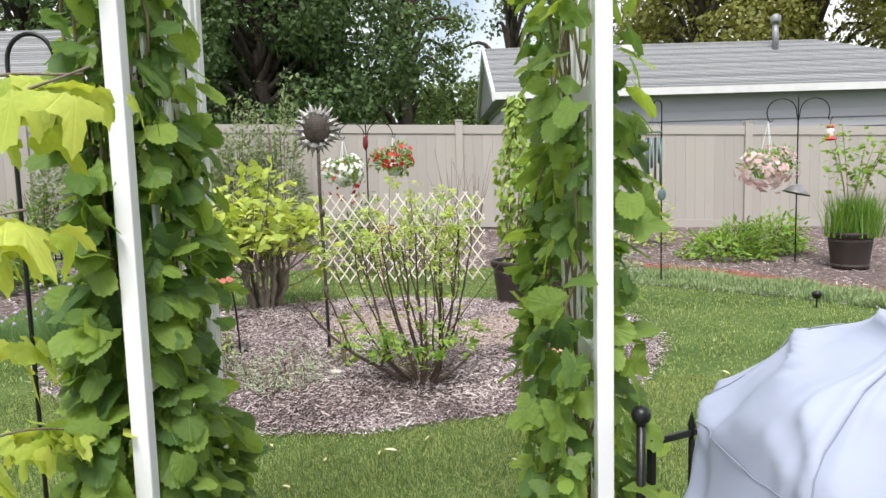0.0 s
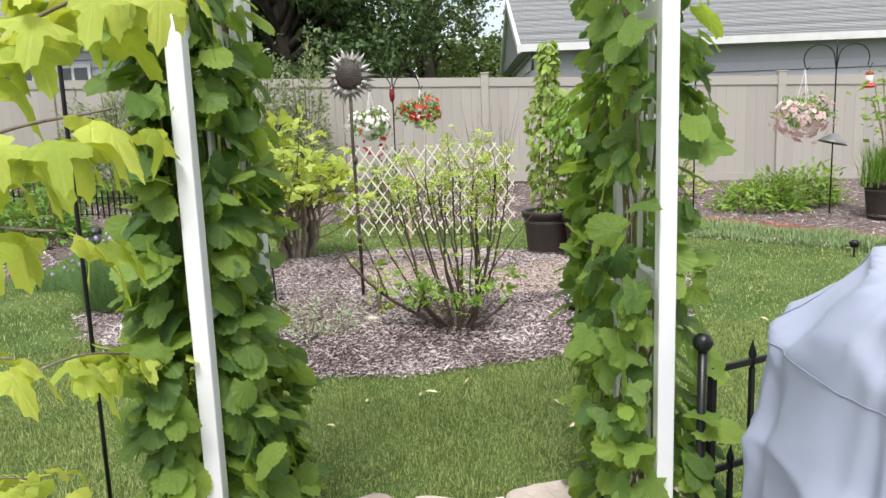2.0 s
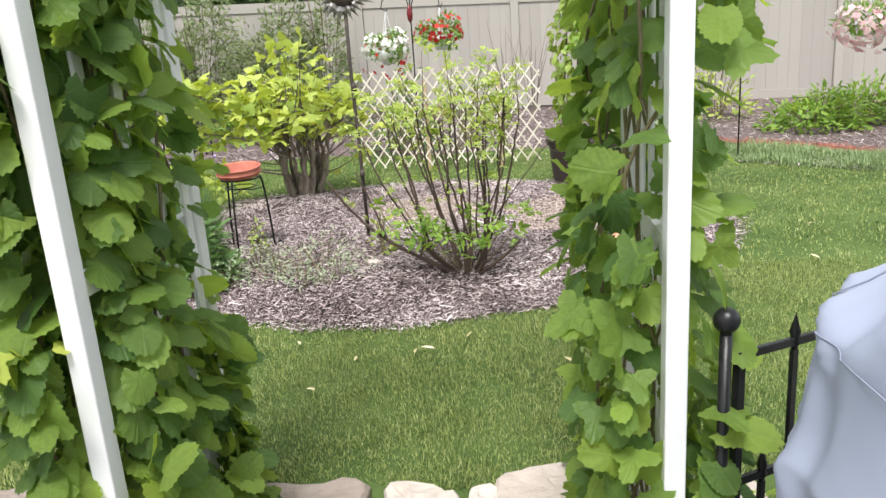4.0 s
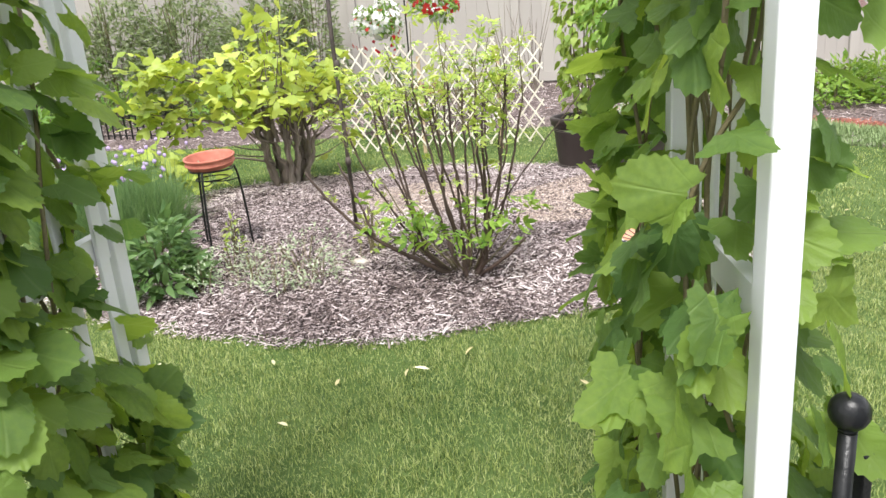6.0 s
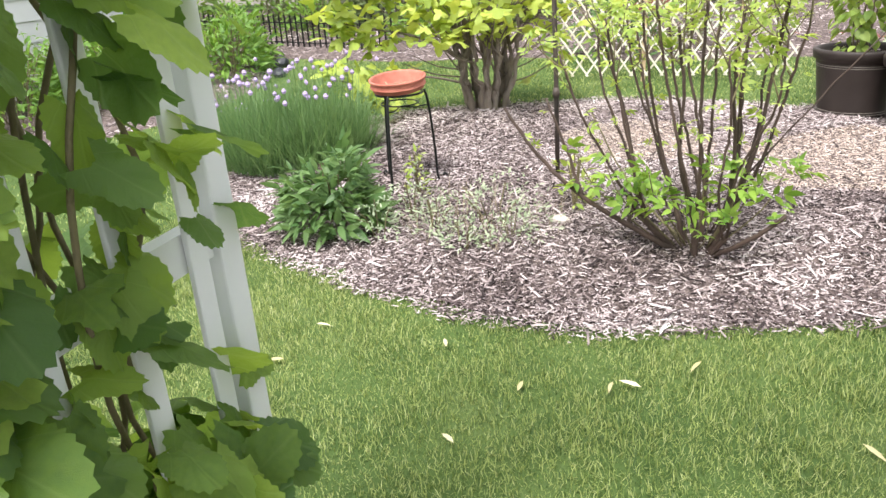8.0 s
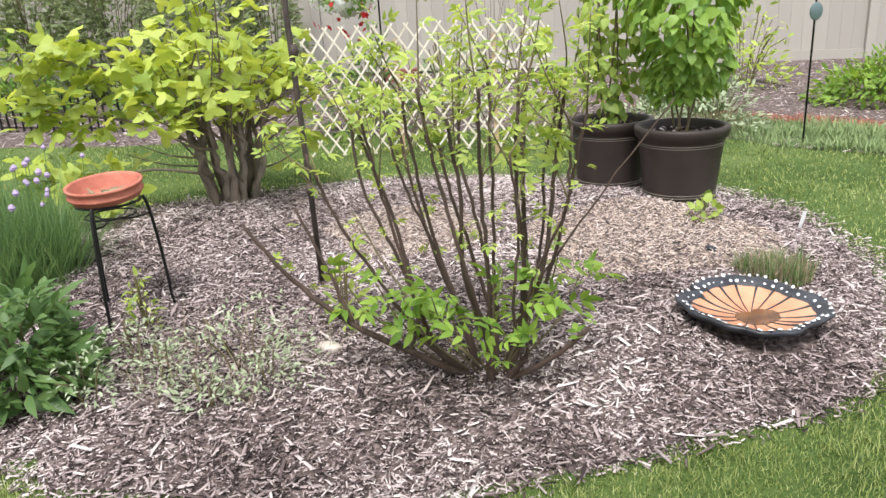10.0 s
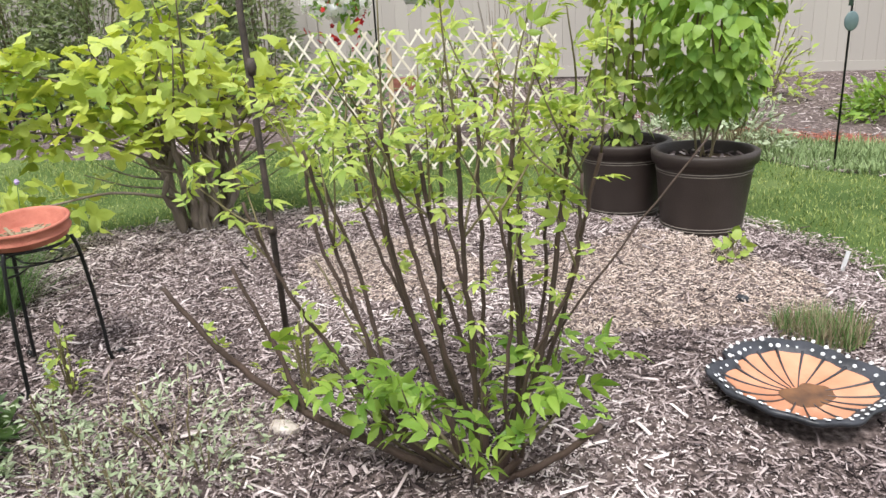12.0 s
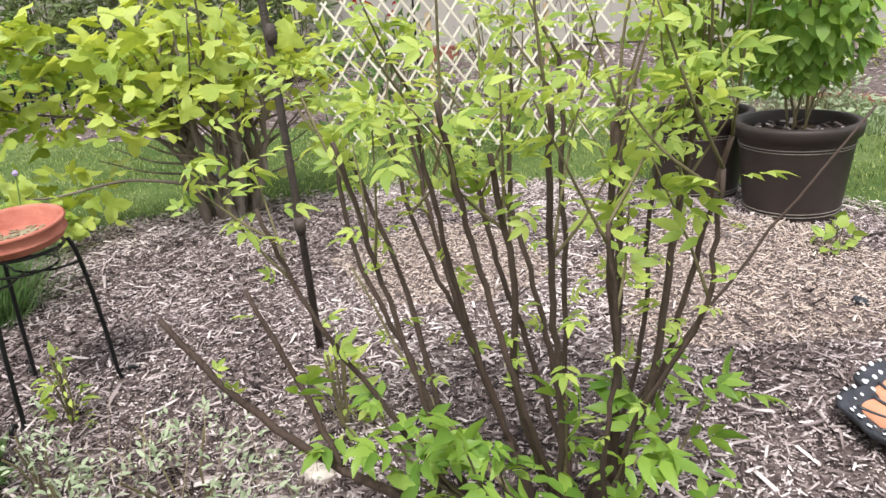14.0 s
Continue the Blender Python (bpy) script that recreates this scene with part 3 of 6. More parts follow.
def build_house():
    h = thing("house", "pale sided neighbouring house with grey roof and windows", "house")
    part("wall", Shape().box(-22, -8.9, 19.02, 27, 0.2, 4.1).mesh("wall", M_SIDING), h)
    siding(h, -22, -8.9, 19.0, 0.3, 4.0)
    roof = part("roof", Shape().add([(-22.5, 18.5, 4.05), (-8.4, 18.5, 4.05), (-11.2, 23, 6.1), (-22.5, 23, 6.1), (-22.5, 27.5, 4.05), (-8.4, 27.5, 4.05)],
                [(0, 1, 2, 3), (3, 2, 5, 4), (1, 5, 2), (0, 3, 4), (0, 4, 5, 1)]).mesh("roof", M_ROOF), h)
    roof_courses(roof, (-22.5, 18.48, 4.08), (-8.4, 18.48, 4.08), (-11.2, 23, 6.13), (-22.5, 23, 6.13), 24)
    part("fascia", Shape().box(-22.5, -8.4, 18.42, 18.47, 3.9, 4.1).mesh("fascia", M_TRIM), h, "white fascia board")
    for x in (-9.95, -11.4, -14.5):
        w = part("window", Shape().box(x - 0.45, x + 0.45, 18.88, 18.95, 2.2, 3.42).mesh("window", M_TRIM), h, "white framed window")
        for dx in (-0.21, 0.21):
            part("pane", Shape().box(x + dx - 0.17, x + dx + 0.17, 18.865, 18.885, 2.3, 3.32).mesh("pane", M_GLASS), w)


build_house()


def build_shed():
    """A white clapboard shed beside the yard: the lapped boards of its near wall end at a corner board."""
    h = thing("shed", "white clapboard garden shed behind the side bed", "shed")
    x0, x1, y0, y1, top = -9.8, -6.95, 5.6, 10.0, 2.5
    part("wall", Shape().box(x0, x1, y0, y1, -0.1, top).mesh("wall", M_TRIM), h)
    for k in range(11):
        z = 0.1 + 0.215 * k
        v = [(x1 + dx, y, z + dz) for y in (y0, y1 - 0.11) for dx, dz in ((0.002, 0.0), (0.034, 0.0), (0.012, 0.213), (0.002, 0.213))]
        part("clapboard", Shape().add(v, [(0, 1, 2, 3), (4, 7, 6, 5), (0, 4, 5, 1), (1, 5, 6, 2), (2, 6, 7, 3), (3, 7, 4, 0)]).mesh("clapboard", M_TRIM), h)
    part("corner_board", Shape().box(x1 + 0.002, x1 + 0.04, y1 - 0.105, y1 + 0.012, -0.05, top, bevel=0.004).mesh("corner_board", M_TRIM), h, "white corner board")
    xm = (x0 + x1) / 2
    roof = [(x0 - 0.25, y0 - 0.2, top - 0.1), (xm, y0 - 0.2, top + 0.95), (x1 + 0.25, y0 - 0.2, top - 0.1), (x0 - 0.25, y1 + 0.2, top - 0.1), (xm, y1 + 0.2, top + 0.95), (x1 + 0.25, y1 + 0.2, top - 0.1)]
    part("roof", Shape().add(roof, [(0, 1, 4, 3), (1, 2, 5, 4), (0, 2, 1), (3, 4, 5), (0, 3, 5, 2)]).mesh("roof", M_ROOF), h)


build_shed()


# ---- trees beyond the fence ----
def build_tree(name, label, x, y, height, radius, mat, leaves, leaf, low=0.25, seed_lumps=26, gap=0.0):
    t = thing(name, label, "tree", (x, y, gz(x, y) - 0.1))
    s = Shape()
    trunk = spline([(0, 0, 0), (0.1, 0.05, height * 0.3), (-0.1, 0.1, height * 0.6), (0.05, 0, height * 0.85)], 5)
    r0 = 0.028 * height
    s.tube(trunk, [r0 * (1 - 0.85 * i / (len(trunk) - 1)) for i in range(len(trunk))], 9)
    part("trunk", s.mesh("trunk", M_TREEBARK, True), t)
    at, nr = [], []
    for k in range(seed_lumps):
        a = RNG.uniform(0, 2 * np.pi)
        hz = height * (low + (0.97 - low) * (k + 0.5) / seed_lumps)
        rel = (hz / height - low) / (1 - low)
        out = radius * (0.35 + 0.65 * math.sin(math.pi * min(0.95, 0.18 + 0.8 * rel))) * RNG.uniform(0.45, 1.0)
        c = np.array([out * math.cos(a), out * math.sin(a), hz])
        base = np.array([0, 0, hz * 0.72])
        mid = (base + c) / 2 + np.array([0, 0, 0.08 * height])
        pth = spline([base, mid, c], 4)
        part("limb", Shape().tube(pth, [0.011 * height * (1 - 0.8 * i / (len(pth) - 1)) for i in range(len(pth))], 6).mesh("limb", M_TREEBARK, True), t)
        n = leaves // seed_lumps
        p, d = cloud(n, c, np.array([1, 1, 0.72]) * radius * RNG.uniform(0.26, 0.42), 0.35 if not gap else 0.1)
        at.append(p)
        nr.append(d + RNG.normal(0, 0.5, d.shape) + np.array([0, 0, 0.5]))
    at, nr = np.concatenate(at), unit(np.concatenate(nr))
    tip = unit(RNG.normal(0, 1, at.shape) + np.array([0, 0, -0.7]))
    V, F = scatter(LEAF_FAR, at, tip, nr, leaf * RNG.uniform(0.6, 1.3, len(at)))
    part("crown", mesh_np("crown", V, F, mat), t, kind="stuff")
    return t


build_tree("maple_tree", "large dark green broadleaf tree beyond the fence", -5.2, 21.5, 11, 4.0, M_TREE_D, 56000, 0.16, 0.12, 48)
build_tree("maple_tree", "large dark green broadleaf tree beyond the fence", -5.3, 24.5, 10.5, 2.5, M_TREE_D, 40000, 0.16, 0.1, 44)
build_tree("maple_tree", "dark broadleaf tree behind the pale house", -12.5, 30, 12, 4.5, M_TREE_D, 14000, 0.3, 0.15, 36)
build_tree("conifer_tree", "dark evergreen tree behind the pale house", -17, 31, 12, 3.4, M_TREE_D, 12000, 0.28, 0.1, 36)
build_tree("young_tree", "airy mid green tree with gaps of sky", -1.3, 27, 12, 2.5, M_TREE_M, 10000, 0.16, 0.2, 34, 1)
build_tree("young_tree", "thin bare-limbed tree against the sky", 3.2, 32, 12.5, 2.6, M_TREE_M, 1800, 0.2, 0.35, 22, 1)
build_tree("young_tree", "thin bare-limbed tree against the sky", 5.6, 33, 12.5, 2.6, M_TREE_M, 2600, 0.2, 0.35, 22, 1)
build_tree("far_tree", "low rounded green tree in the distance", 1.0, 38, 5.4, 3.4, M_TREE_M, 6000, 0.3, 0.1, 24)
for px, py, hh in ((9.5, 27, 10.5), (14.0, 28, 11.5), (19.5, 29, 11.5), (12.0, 33, 13), (24, 31, 12)):
    build_tree("olive_tree", "olive green tree behind the garage", px, py, hh, 4.0, M_TREE_O, 20000, 0.2, 0.12, 36)
for px, py, hh in ((-26, 40, 12), (-9, 42, 10), (-3, 46, 6.2), (7, 46, 6.5), (34, 40, 12), (-36, 36, 13)):
    build_tree("far_tree", "green tree in the distance", px, py, hh, 5.5, M_TREE_M, 4500, 0.5, 0.05, 26)


# ---- arbor ----
def build_arbor():
    a = thing("arbor", "white vinyl garden arbor with slatted sides overgrown by vines", "arbor")
    P = {"lf": (-0.82, 1.9), "lb": (-0.838, 2.575), "rf": (0.432, 1.955), "rb": (0.442, 2.55)}
    for x, y in P.values():
        part("post", Shape().box(x - 0.023, x + 0.023, y - 0.026, y + 0.026, 0.0, 2.24, bevel=0.004).mesh("post", M_WHITE), a)
    for side, (fx, fy), (kx, ky) in (("l", P["lf"], P["lb"]), ("r", P["rf"], P["rb"])):
        for z in (0.22, 0.95, 1.70):
            s = Shape()
            v = [(fx + dx, fy + 0.033, z + dz) for dx in (-0.014, 0.014) for dz in (-0.03, 0.03)] + [(kx + dx, ky - 0.033, z + dz) for dx in (-0.014, 0.014) for dz in (-0.03, 0.03)]
            s.add(v, [(0, 1, 3, 2), (4, 6, 7, 5), (0, 4, 5, 1), (2, 3, 7, 6), (1, 5, 7, 3), (0, 2, 6, 4)])
            part("cross_bar", s.mesh("cross_bar", M_WHITE), a)
        for t in (0.22, 0.45, 0.67, 0.88):
            x, y = fx + (kx - fx) * t, fy + (ky - fy) * t
            part("slat", Shape().box(x + 0.016, x + 0.026, y - 0.02, y + 0.02, 0.1, 2.1, bevel=0.003).mesh("slat", M_WHITE), a)
    for (x0, y0), (x1, y1) in ((P["lf"], P["rf"]), (P["lb"], P["rb"])):
        m = Matrix.Translation(((x0 + x1) / 2, (y0 + y1) / 2, 2.195)) @ Matrix.Rotation(math.atan2(y1 - y0, x1 - x0), 4, "Z")
        part("beam", Shape().box(-0.86, 0.86, 0.034, 0.066, -0.045, 0.045, m, 0.004).mesh("beam", M_WHITE), a)
    for k in range(6):
        x = -0.88 + 0.27 * k
        part("rafter", Shape().box(x - 0.016, x + 0.016, 1.72, 2.85, 2.245, 2.315, bevel=0.004).mesh("rafter", M_WHITE), a)


build_arbor()


def build_vine(label, x_in, x_out, y0, y1, clear, n_pick, n_mass, bare, mix):
    """Hop vine on one side of the arbor: wound stems, single leaves and a thick mass of leaves behind."""
    v = thing("hop_vine", label, "vine", (0.5 * (x_in + x_out), (y0 + y1) / 2, 0.0))
    off = np.array(v.matrix_world.translation)
    cx = (x_in + x_out) / 2
    for k in range(15):
        x, y = RNG.uniform(cx - 0.08, cx + 0.08), RNG.uniform(y0 + 0.1, y1 - 0.1)
        pts = [(x + RNG.normal(0, 0.03), y + RNG.normal(0, 0.035), z) for z in np.linspace(0.0, 2.2, 9)]
        part("stem", Shape().tube([Vector(p) - Vector(off) for p in spline(pts, 4)], 0.0045, 5).mesh("stem", M_TWIG, True), v, "thin brown twining stem")
    rx, ry = abs(x_out - x_in) / 2, (y1 - y0) / 2

    def places(n, inner):
        out = []
        while len(out) < n:
            a = RNG.uniform(0, 2 * np.pi)
            z = 2.25 * RNG.random() ** 1.05 + 0.02
            w = 0.82 + 0.2 * math.sin(5.3 * z + a) + 0.12 * math.sin(11 * z + 2 * a)
            w *= 0.62 + 0.45 * min(1, max(0, (2.2 - z) / 1.5))
            r = RNG.uniform(inner, 1.0)
            x, y = cx + rx * w * r * math.copysign(abs(math.cos(a)) ** 0.7, math.cos(a)), (y0 + y1) / 2 + ry * r * math.copysign(abs(math.sin(a)) ** 0.6, math.sin(a))
            if clear[0] < x < clear[1] and y < clear[2]:
                continue
            if y > bare[0] and (z > bare[1] or y > bare[0] + 0.13) and RNG.random() < bare[2]:
                continue
            if RNG.random() < 0.75 * (z - 1.35):
                continue
            out.append((x, y, z, math.cos(a), math.sin(a)))
        return np.array(out)

    def ways(p):
        outward = np.stack([p[:, 3] * 0.75, p[:, 4] * 0.75, np.full(len(p), 0.75)], 1) + RNG.normal(0, 0.42, (len(p), 3))
        tip = np.stack([p[:, 3] * 0.75, p[:, 4] * 0.75, np.full(len(p), -0.6)], 1) + RNG.normal(0, 0.48, (len(p), 3))
        return unit(tip), unit(outward)

    p = places(n_mass, 0.5)
    tip, nr = ways(p)
    pick = RNG.choice(3, n_mass, p=mix)
    Vs, Fs, Ls, o = [], [], [], 0
    for i in range(3):
        m = pick == i
        V, F = scatter(LEAF_HOP[i], p[m, :3] - off, tip[m], nr[m], RNG.uniform(0.065, 0.125, m.sum()))
        Vs.append(V), Fs.append(F + o), Ls.append(np.tile(LEAF_HOP[i][0], (m.sum(), 1)))
        o += len(V)
    part("leaf_mass", mesh_np("leaf_mass", np.concatenate(Vs), np.concatenate(Fs), M_VINE2, True, np.concatenate(Ls)), v, kind="stuff")
    meshes = [mesh_np("leaf", *t, M_VINE, True, t[0]) for t in LEAF_HOP]
    p = places(n_pick, 0.85)
    tip, nr = ways(p)
    for k in range(n_pick):
        y = Vector(tip[k])
        x = y.cross(Vector(nr[k])).normalized()
        z = x.cross(y)
        m = Matrix((x, y, z)).transposed().to_4x4()
        m.translation = Vector(p[k, :3] - off)
        part("leaf", meshes[RNG.choice(3, p=mix)], v, m=m @ Matrix.Scale(RNG.uniform(0.08, 0.13), 4))


build_vine("green hop vine with lobed leaves climbing the arbor beside the maple", -0.70, -1.04, 1.84, 2.60, (-0.88, -0.755, 1.98), 295, 1150, (2.36, 0.72, 0.93), (0.25, 0.65, 0.10))
build_vine("green hop vine with lobed leaves climbing the arbor beside the grill", 0.26, 0.60, 1.90, 2.72, (0.37, 0.50, 2.03), 280, 560, (2.6, 1.9, 0.88), (0.45, 0.2, 0.35))


# ---- golden maple ----
def build_maple():
    t = thing("maple_shrub", "young golden maple with drooping yellow-green leaves", "tree", (-1.55, 0.95, 0.0))
    off = Vector((-1.55, 0.95, 0.0))
    s = Shape()
    s.tube([p - off for p in spline([(-1.55, 0.95, 0), (-1.5, 0.97, 0.6), (-1.45, 1.0, 1.2), (-1.42, 1.02, 1.9)], 5)], [0.03 - 0.0011 * i for i in range(16)], 8)
    part("trunk", s.mesh("trunk", M_BARK, True), t)
    twigs = [[(-1.46, 1.0, 1.0), (-1.1, 1.05, 1.28), (-0.82, 1.08, 1.42), (-0.62, 1.09, 1.46)],
             [(-1.47, 0.99, 1.05), (-1.12, 1.08, 1.36), (-0.8, 1.15, 1.58), (-0.55, 1.18, 1.68)],
             [(-1.46, 1.0, 1.15), (-1.1, 1.1, 1.5), (-0.78, 1.2, 1.66), (-0.60, 1.26, 1.68)],
             [(-1.47, 0.99, 0.95), (-1.2, 0.98, 1.2), (-0.9, 1.0, 1.30), (-0.68, 1.02, 1.29)],
             [(-1.48, 0.98, 0.85), (-1.2, 0.92, 1.08), (-0.92, 0.94, 1.14), (-0.74, 0.97, 1.12)],
             [(-1.5, 0.97, 0.6), (-1.3, 1.35, 0.8), (-1.08, 1.66, 0.9), (-0.95, 1.84, 0.86)],
             [(-1.5, 0.97, 0.45), (-1.35, 1.4, 0.58), (-1.3, 1.65, 0.6), (-1.24, 1.75, 0.56)]]
    meshes = [mesh_np("leaf", *l, M_MAPLE, True, l[0]) for l in LEAF_MAPLE]
    for k, w in enumerate(twigs):
        run = spline(w, 8)
        part("branch", Shape().tube([p - off for p in run], [0.006 - 0.00017 * i for i in range(len(run))], 6).mesh("branch", M_BARK, True), t)
        n = 20 if k < 5 else 24
        for i in range(n):
            u = (0.55 if k < 5 else 0.72) + (0.45 if k < 5 else 0.28) * (i + 0.5) / n
            p = run[min(len(run) - 1, int(u * (len(run) - 1)))]
            a = RNG.uniform(0, 2 * np.pi)
            tip = Vector((math.cos(a) * 0.8, math.sin(a) * 0.8, -0.55 + RNG.normal(0, 0.2))).normalized()
            nr = Vector((tip.x * 0.6, tip.y * 0.6, 1.0)) + Vector(RNG.normal(0, 0.2, 3))
            x = tip.cross(nr).normalized()
            m = Matrix((x, tip, x.cross(tip))).transposed().to_4x4()
            m.translation = p - off + Vector((math.cos(a), math.sin(a), -0.2)) * RNG.uniform(0.01, 0.12)
            part("leaf", meshes[i % 2], t, m=m @ Matrix.Scale(RNG.uniform(0.055, 0.10), 4))


build_maple()


# ---- crook pole by the maple ----
def build_crook():
    t = thing("shepherd_hook", "black iron shepherd's hook standing in the lawn", "garden hook", (-1.535, 2.66, 0))
    arc = [(0.085 - 0.085 * math.cos(a), 0, 1.93 + 0.095 * math.sin(a)) for a in np.linspace(0, math.pi * 0.98, 14)]
    part("pole", Shape().tube([(0, 0, -0.02), (0, 0, 1.0), (0, 0, 1.85)] + arc + [(0.172, 0, 1.88), (0.2, 0, 1.86), (0.215, 0, 1.89)], 0.0085, 8).mesh("pole", M_BLACK, True), t)


build_crook()


# ---- low iron fence and grill ----
def build_iron_panel():
    t = thing("iron_fence_panel", "black iron fence panel with a ball post and spear pickets", "fence", (0.528, 1.93, -0.03))
    part("post", Shape().tube([(0, 0, 0), (0, 0, 0.82)], 0.0125, 12).mesh("post", M_BLACK, True), t)
    prof = [(0.0001, -0.03), (0.012, -0.03), (0.014, -0.022)] + [(0.027 * math.sin(a), -0.027 * math.cos(a)) for a in np.linspace(0.5, math.pi - 0.01, 12)]
    part("ball", Shape().lathe(prof, 20).mesh("ball", M_BLACK, True), t, m=Matrix.Translation((0, 0, 0.85)))
    yaw = Matrix.Rotation(math.atan2(0.09, 0.175), 4, "Z")
    part("clip", Shape().box(0, 0.04, -0.004, 0.004, 0.752, 0.764, yaw).mesh("clip", M_BLACK), t)
    part("stile", Shape().box(0.028, 0.048, -0.009, 0.009, 0.05, 0.775, yaw, 0.002).mesh("stile", M_BLACK), t)
    for z in (0.765, 0.47, 0.12):
        part("rail", Shape().box(0.049, 1.15, -0.006, 0.006, z - 0.01, z + 0.009, yaw, 0.002).mesh("rail", M_BLACK), t)
    spear = [(0.0001, 0.0), (0.007, 0.0), (0.007, 0.008), (0.012, 0.016), (0.009, 0.03), (0.012, 0.04), (0.0001, 0.085)]
    for k in range(7):
        for x, top in ((0.19 + 0.15 * k, 0.775), (0.115 + 0.15 * k, 0.48)):
            pk = part("picket", Shape().box(x - 0.007, x + 0.007, -0.0055, 0.0055, 0.04, top - 0.03, yaw).mesh("picket", M_BLACK), t)
            part("spear", Shape().lathe(spear, 8).mesh("spear", M_BLACK, True), pk, m=yaw @ Matrix.Translation((x, 0, top - 0.03)))


build_iron_panel()


def build_grill():
    t = thing("covered_grill", "grill under a pale grey-blue fabric cover with seams", "grill", (1.01, 1.43, 0.0))
    V, F = [], []
    nu, nv = 220, 110

    def skin(a, v):
        ca, sa = math.cos(a), math.sin(a)
        e = 0.42
        hx, hy = 0.47, 0.33
        if v < 0.62:
            k = v / 0.62
            z = 0.06 + 0.70 * k
            w = 1.06 - 0.09 * k
        else:
            k = (v - 0.62) / 0.38
            ang = k * math.pi / 2
            z = 0.76 + 0.42 * math.sin(ang)
            w = 0.97 * max(0.0, math.cos(ang)) ** 1.1
        x = hx * w * math.copysign(abs(ca) ** e, ca)
        y = hy * w * math.copysign(abs(sa) ** e, sa)
        fold = 0.045 * (0.6 - abs(math.sin(3.5 * a + 1.6 * math.sin(3 * v)))) + 0.020 * math.sin(7 * a + 2.2 * math.sin(3 * v)) + 0.012 * math.sin(13 * a + 5 * v) + 0.007 * math.sin(23 * a - 3 * v)
        amt = 0.25 + 0.9 * max(0, 1 - v * 0.9)
        x += fold * amt * ca * 0.8 + 0.02 * noise.noise((3 * x, 3 * y, 3 * z))
        y += fold * amt * sa * 0.8
        q = Vector((2.6 * x + 0.8 * z, 2.6 * y, 1.1 * z))
        ridge = (1 - abs(noise.noise(q * 1.6 + Vector((3, 1, 7))))) ** 4 - 0.4
        ridge2 = (1 - abs(noise.noise(Vector((5 * x + 2.5 * z, 5 * y - 2 * z, 2.2 * z + 9))))) ** 5 - 0.3
        x += (0.035 * ridge + 0.014 * ridge2) * ca
        y += (0.035 * ridge + 0.014 * ridge2) * sa
        z += (0.03 * ridge + 0.012 * ridge2) * max(0, v - 0.5) * 2
        z += 0.03 * noise.noise((2.5 * x + 4, 2.5 * y, 2.5 * z)) + 0.008 * noise.noise((9 * x, 9 * y, 9 * z))
        return Vector((x, y, z))

    for j in range(nv + 1):
        for i in range(nu):
            V.append(skin(2 * math.pi * i / nu, j / nv))
    for j in range(nv):
        for i in range(nu):
            a, b = j * nu + i, j * nu + (i + 1) % nu
            F.append((a, b, b + nu, a + nu))
    F.append(tuple(nv * nu + i for i in range(nu)))
    part("cover", Shape().add(V, F).mesh("cover", M_COVER, True), t)
    for a in (math.radians(215), math.radians(142), math.radians(325)):
        run = [skin(a + 0.25 * max(0, j / 40 - 0.62), j / 40) * 1.004 for j in range(0, 37)]
        part("seam", Shape().tube(run, 0.0016, 5).mesh("seam", M_SEAM, True), t)
    run = [skin(a, 0.70) * 1.001 for a in np.linspace(0, 2 * math.pi, 160)]
    part("seam", Shape().tube(run, 0.0015, 5).mesh("seam", M_SEAM, True), t)


build_grill()


# ---- flagstone edge ----
def build_stones():
    e = thing("flagstone_edge", "row of rough flagstones at the edge of the lawn", "stone edging", kind="structure")
    for k, (x, y, w, d) in enumerate(((-0.59, 2.45, 0.38, 0.36), (-0.215, 2.44, 0.25, 0.32), (-0.015, 2.42, 0.13, 0.30), (0.215, 2.52, 0.34, 0.37), (0.62, 2.5, 0.40, 0.32), (-1.08, 2.5, 0.42, 0.34), (-1.55, 2.45, 0.4, 0.34), (1.18, 2.5, 0.4, 0.32))):
        n = 22
        ring = []
        for i in range(n):
            a = 2 * math.pi * i / n
            r = 1 + 0.16 * math.sin(2.7 * a + k * 1.9) + RNG.normal(0, 0.035)
            ring.append((w / 2 * r * math.copysign(abs(math.cos(a)) ** 0.6, math.cos(a)), d / 2 * r * math.copysign(abs(math.sin(a)) ** 0.6, math.sin(a))))
        V = [(px, py, -0.06) for px, py in ring] + [(px, py, 0.028 + RNG.normal(0, 0.003)) for px, py in ring] + [(px * 0.93, py * 0.92, 0.042 + RNG.normal(0, 0.004)) for px, py in ring] + [(px * 0.5, py * 0.5, 0.046 + RNG.normal(0, 0.004)) for px, py in ring] + [(0, 0, 0.047)]
        F = []
        for j in range(3):
            for i in range(n):
                a, b = j * n + i, j * n + (i + 1) % n
                F.append((a, b, b + n, a + n))
        F += [(3 * n + i, 3 * n + (i + 1) % n, 4 * n) for i in range(n)]
        part("stone", Shape().add(V, F).mesh("stone", M_STONE), e, m=Matrix.Translation((x, y, 0.0)))


build_stones()


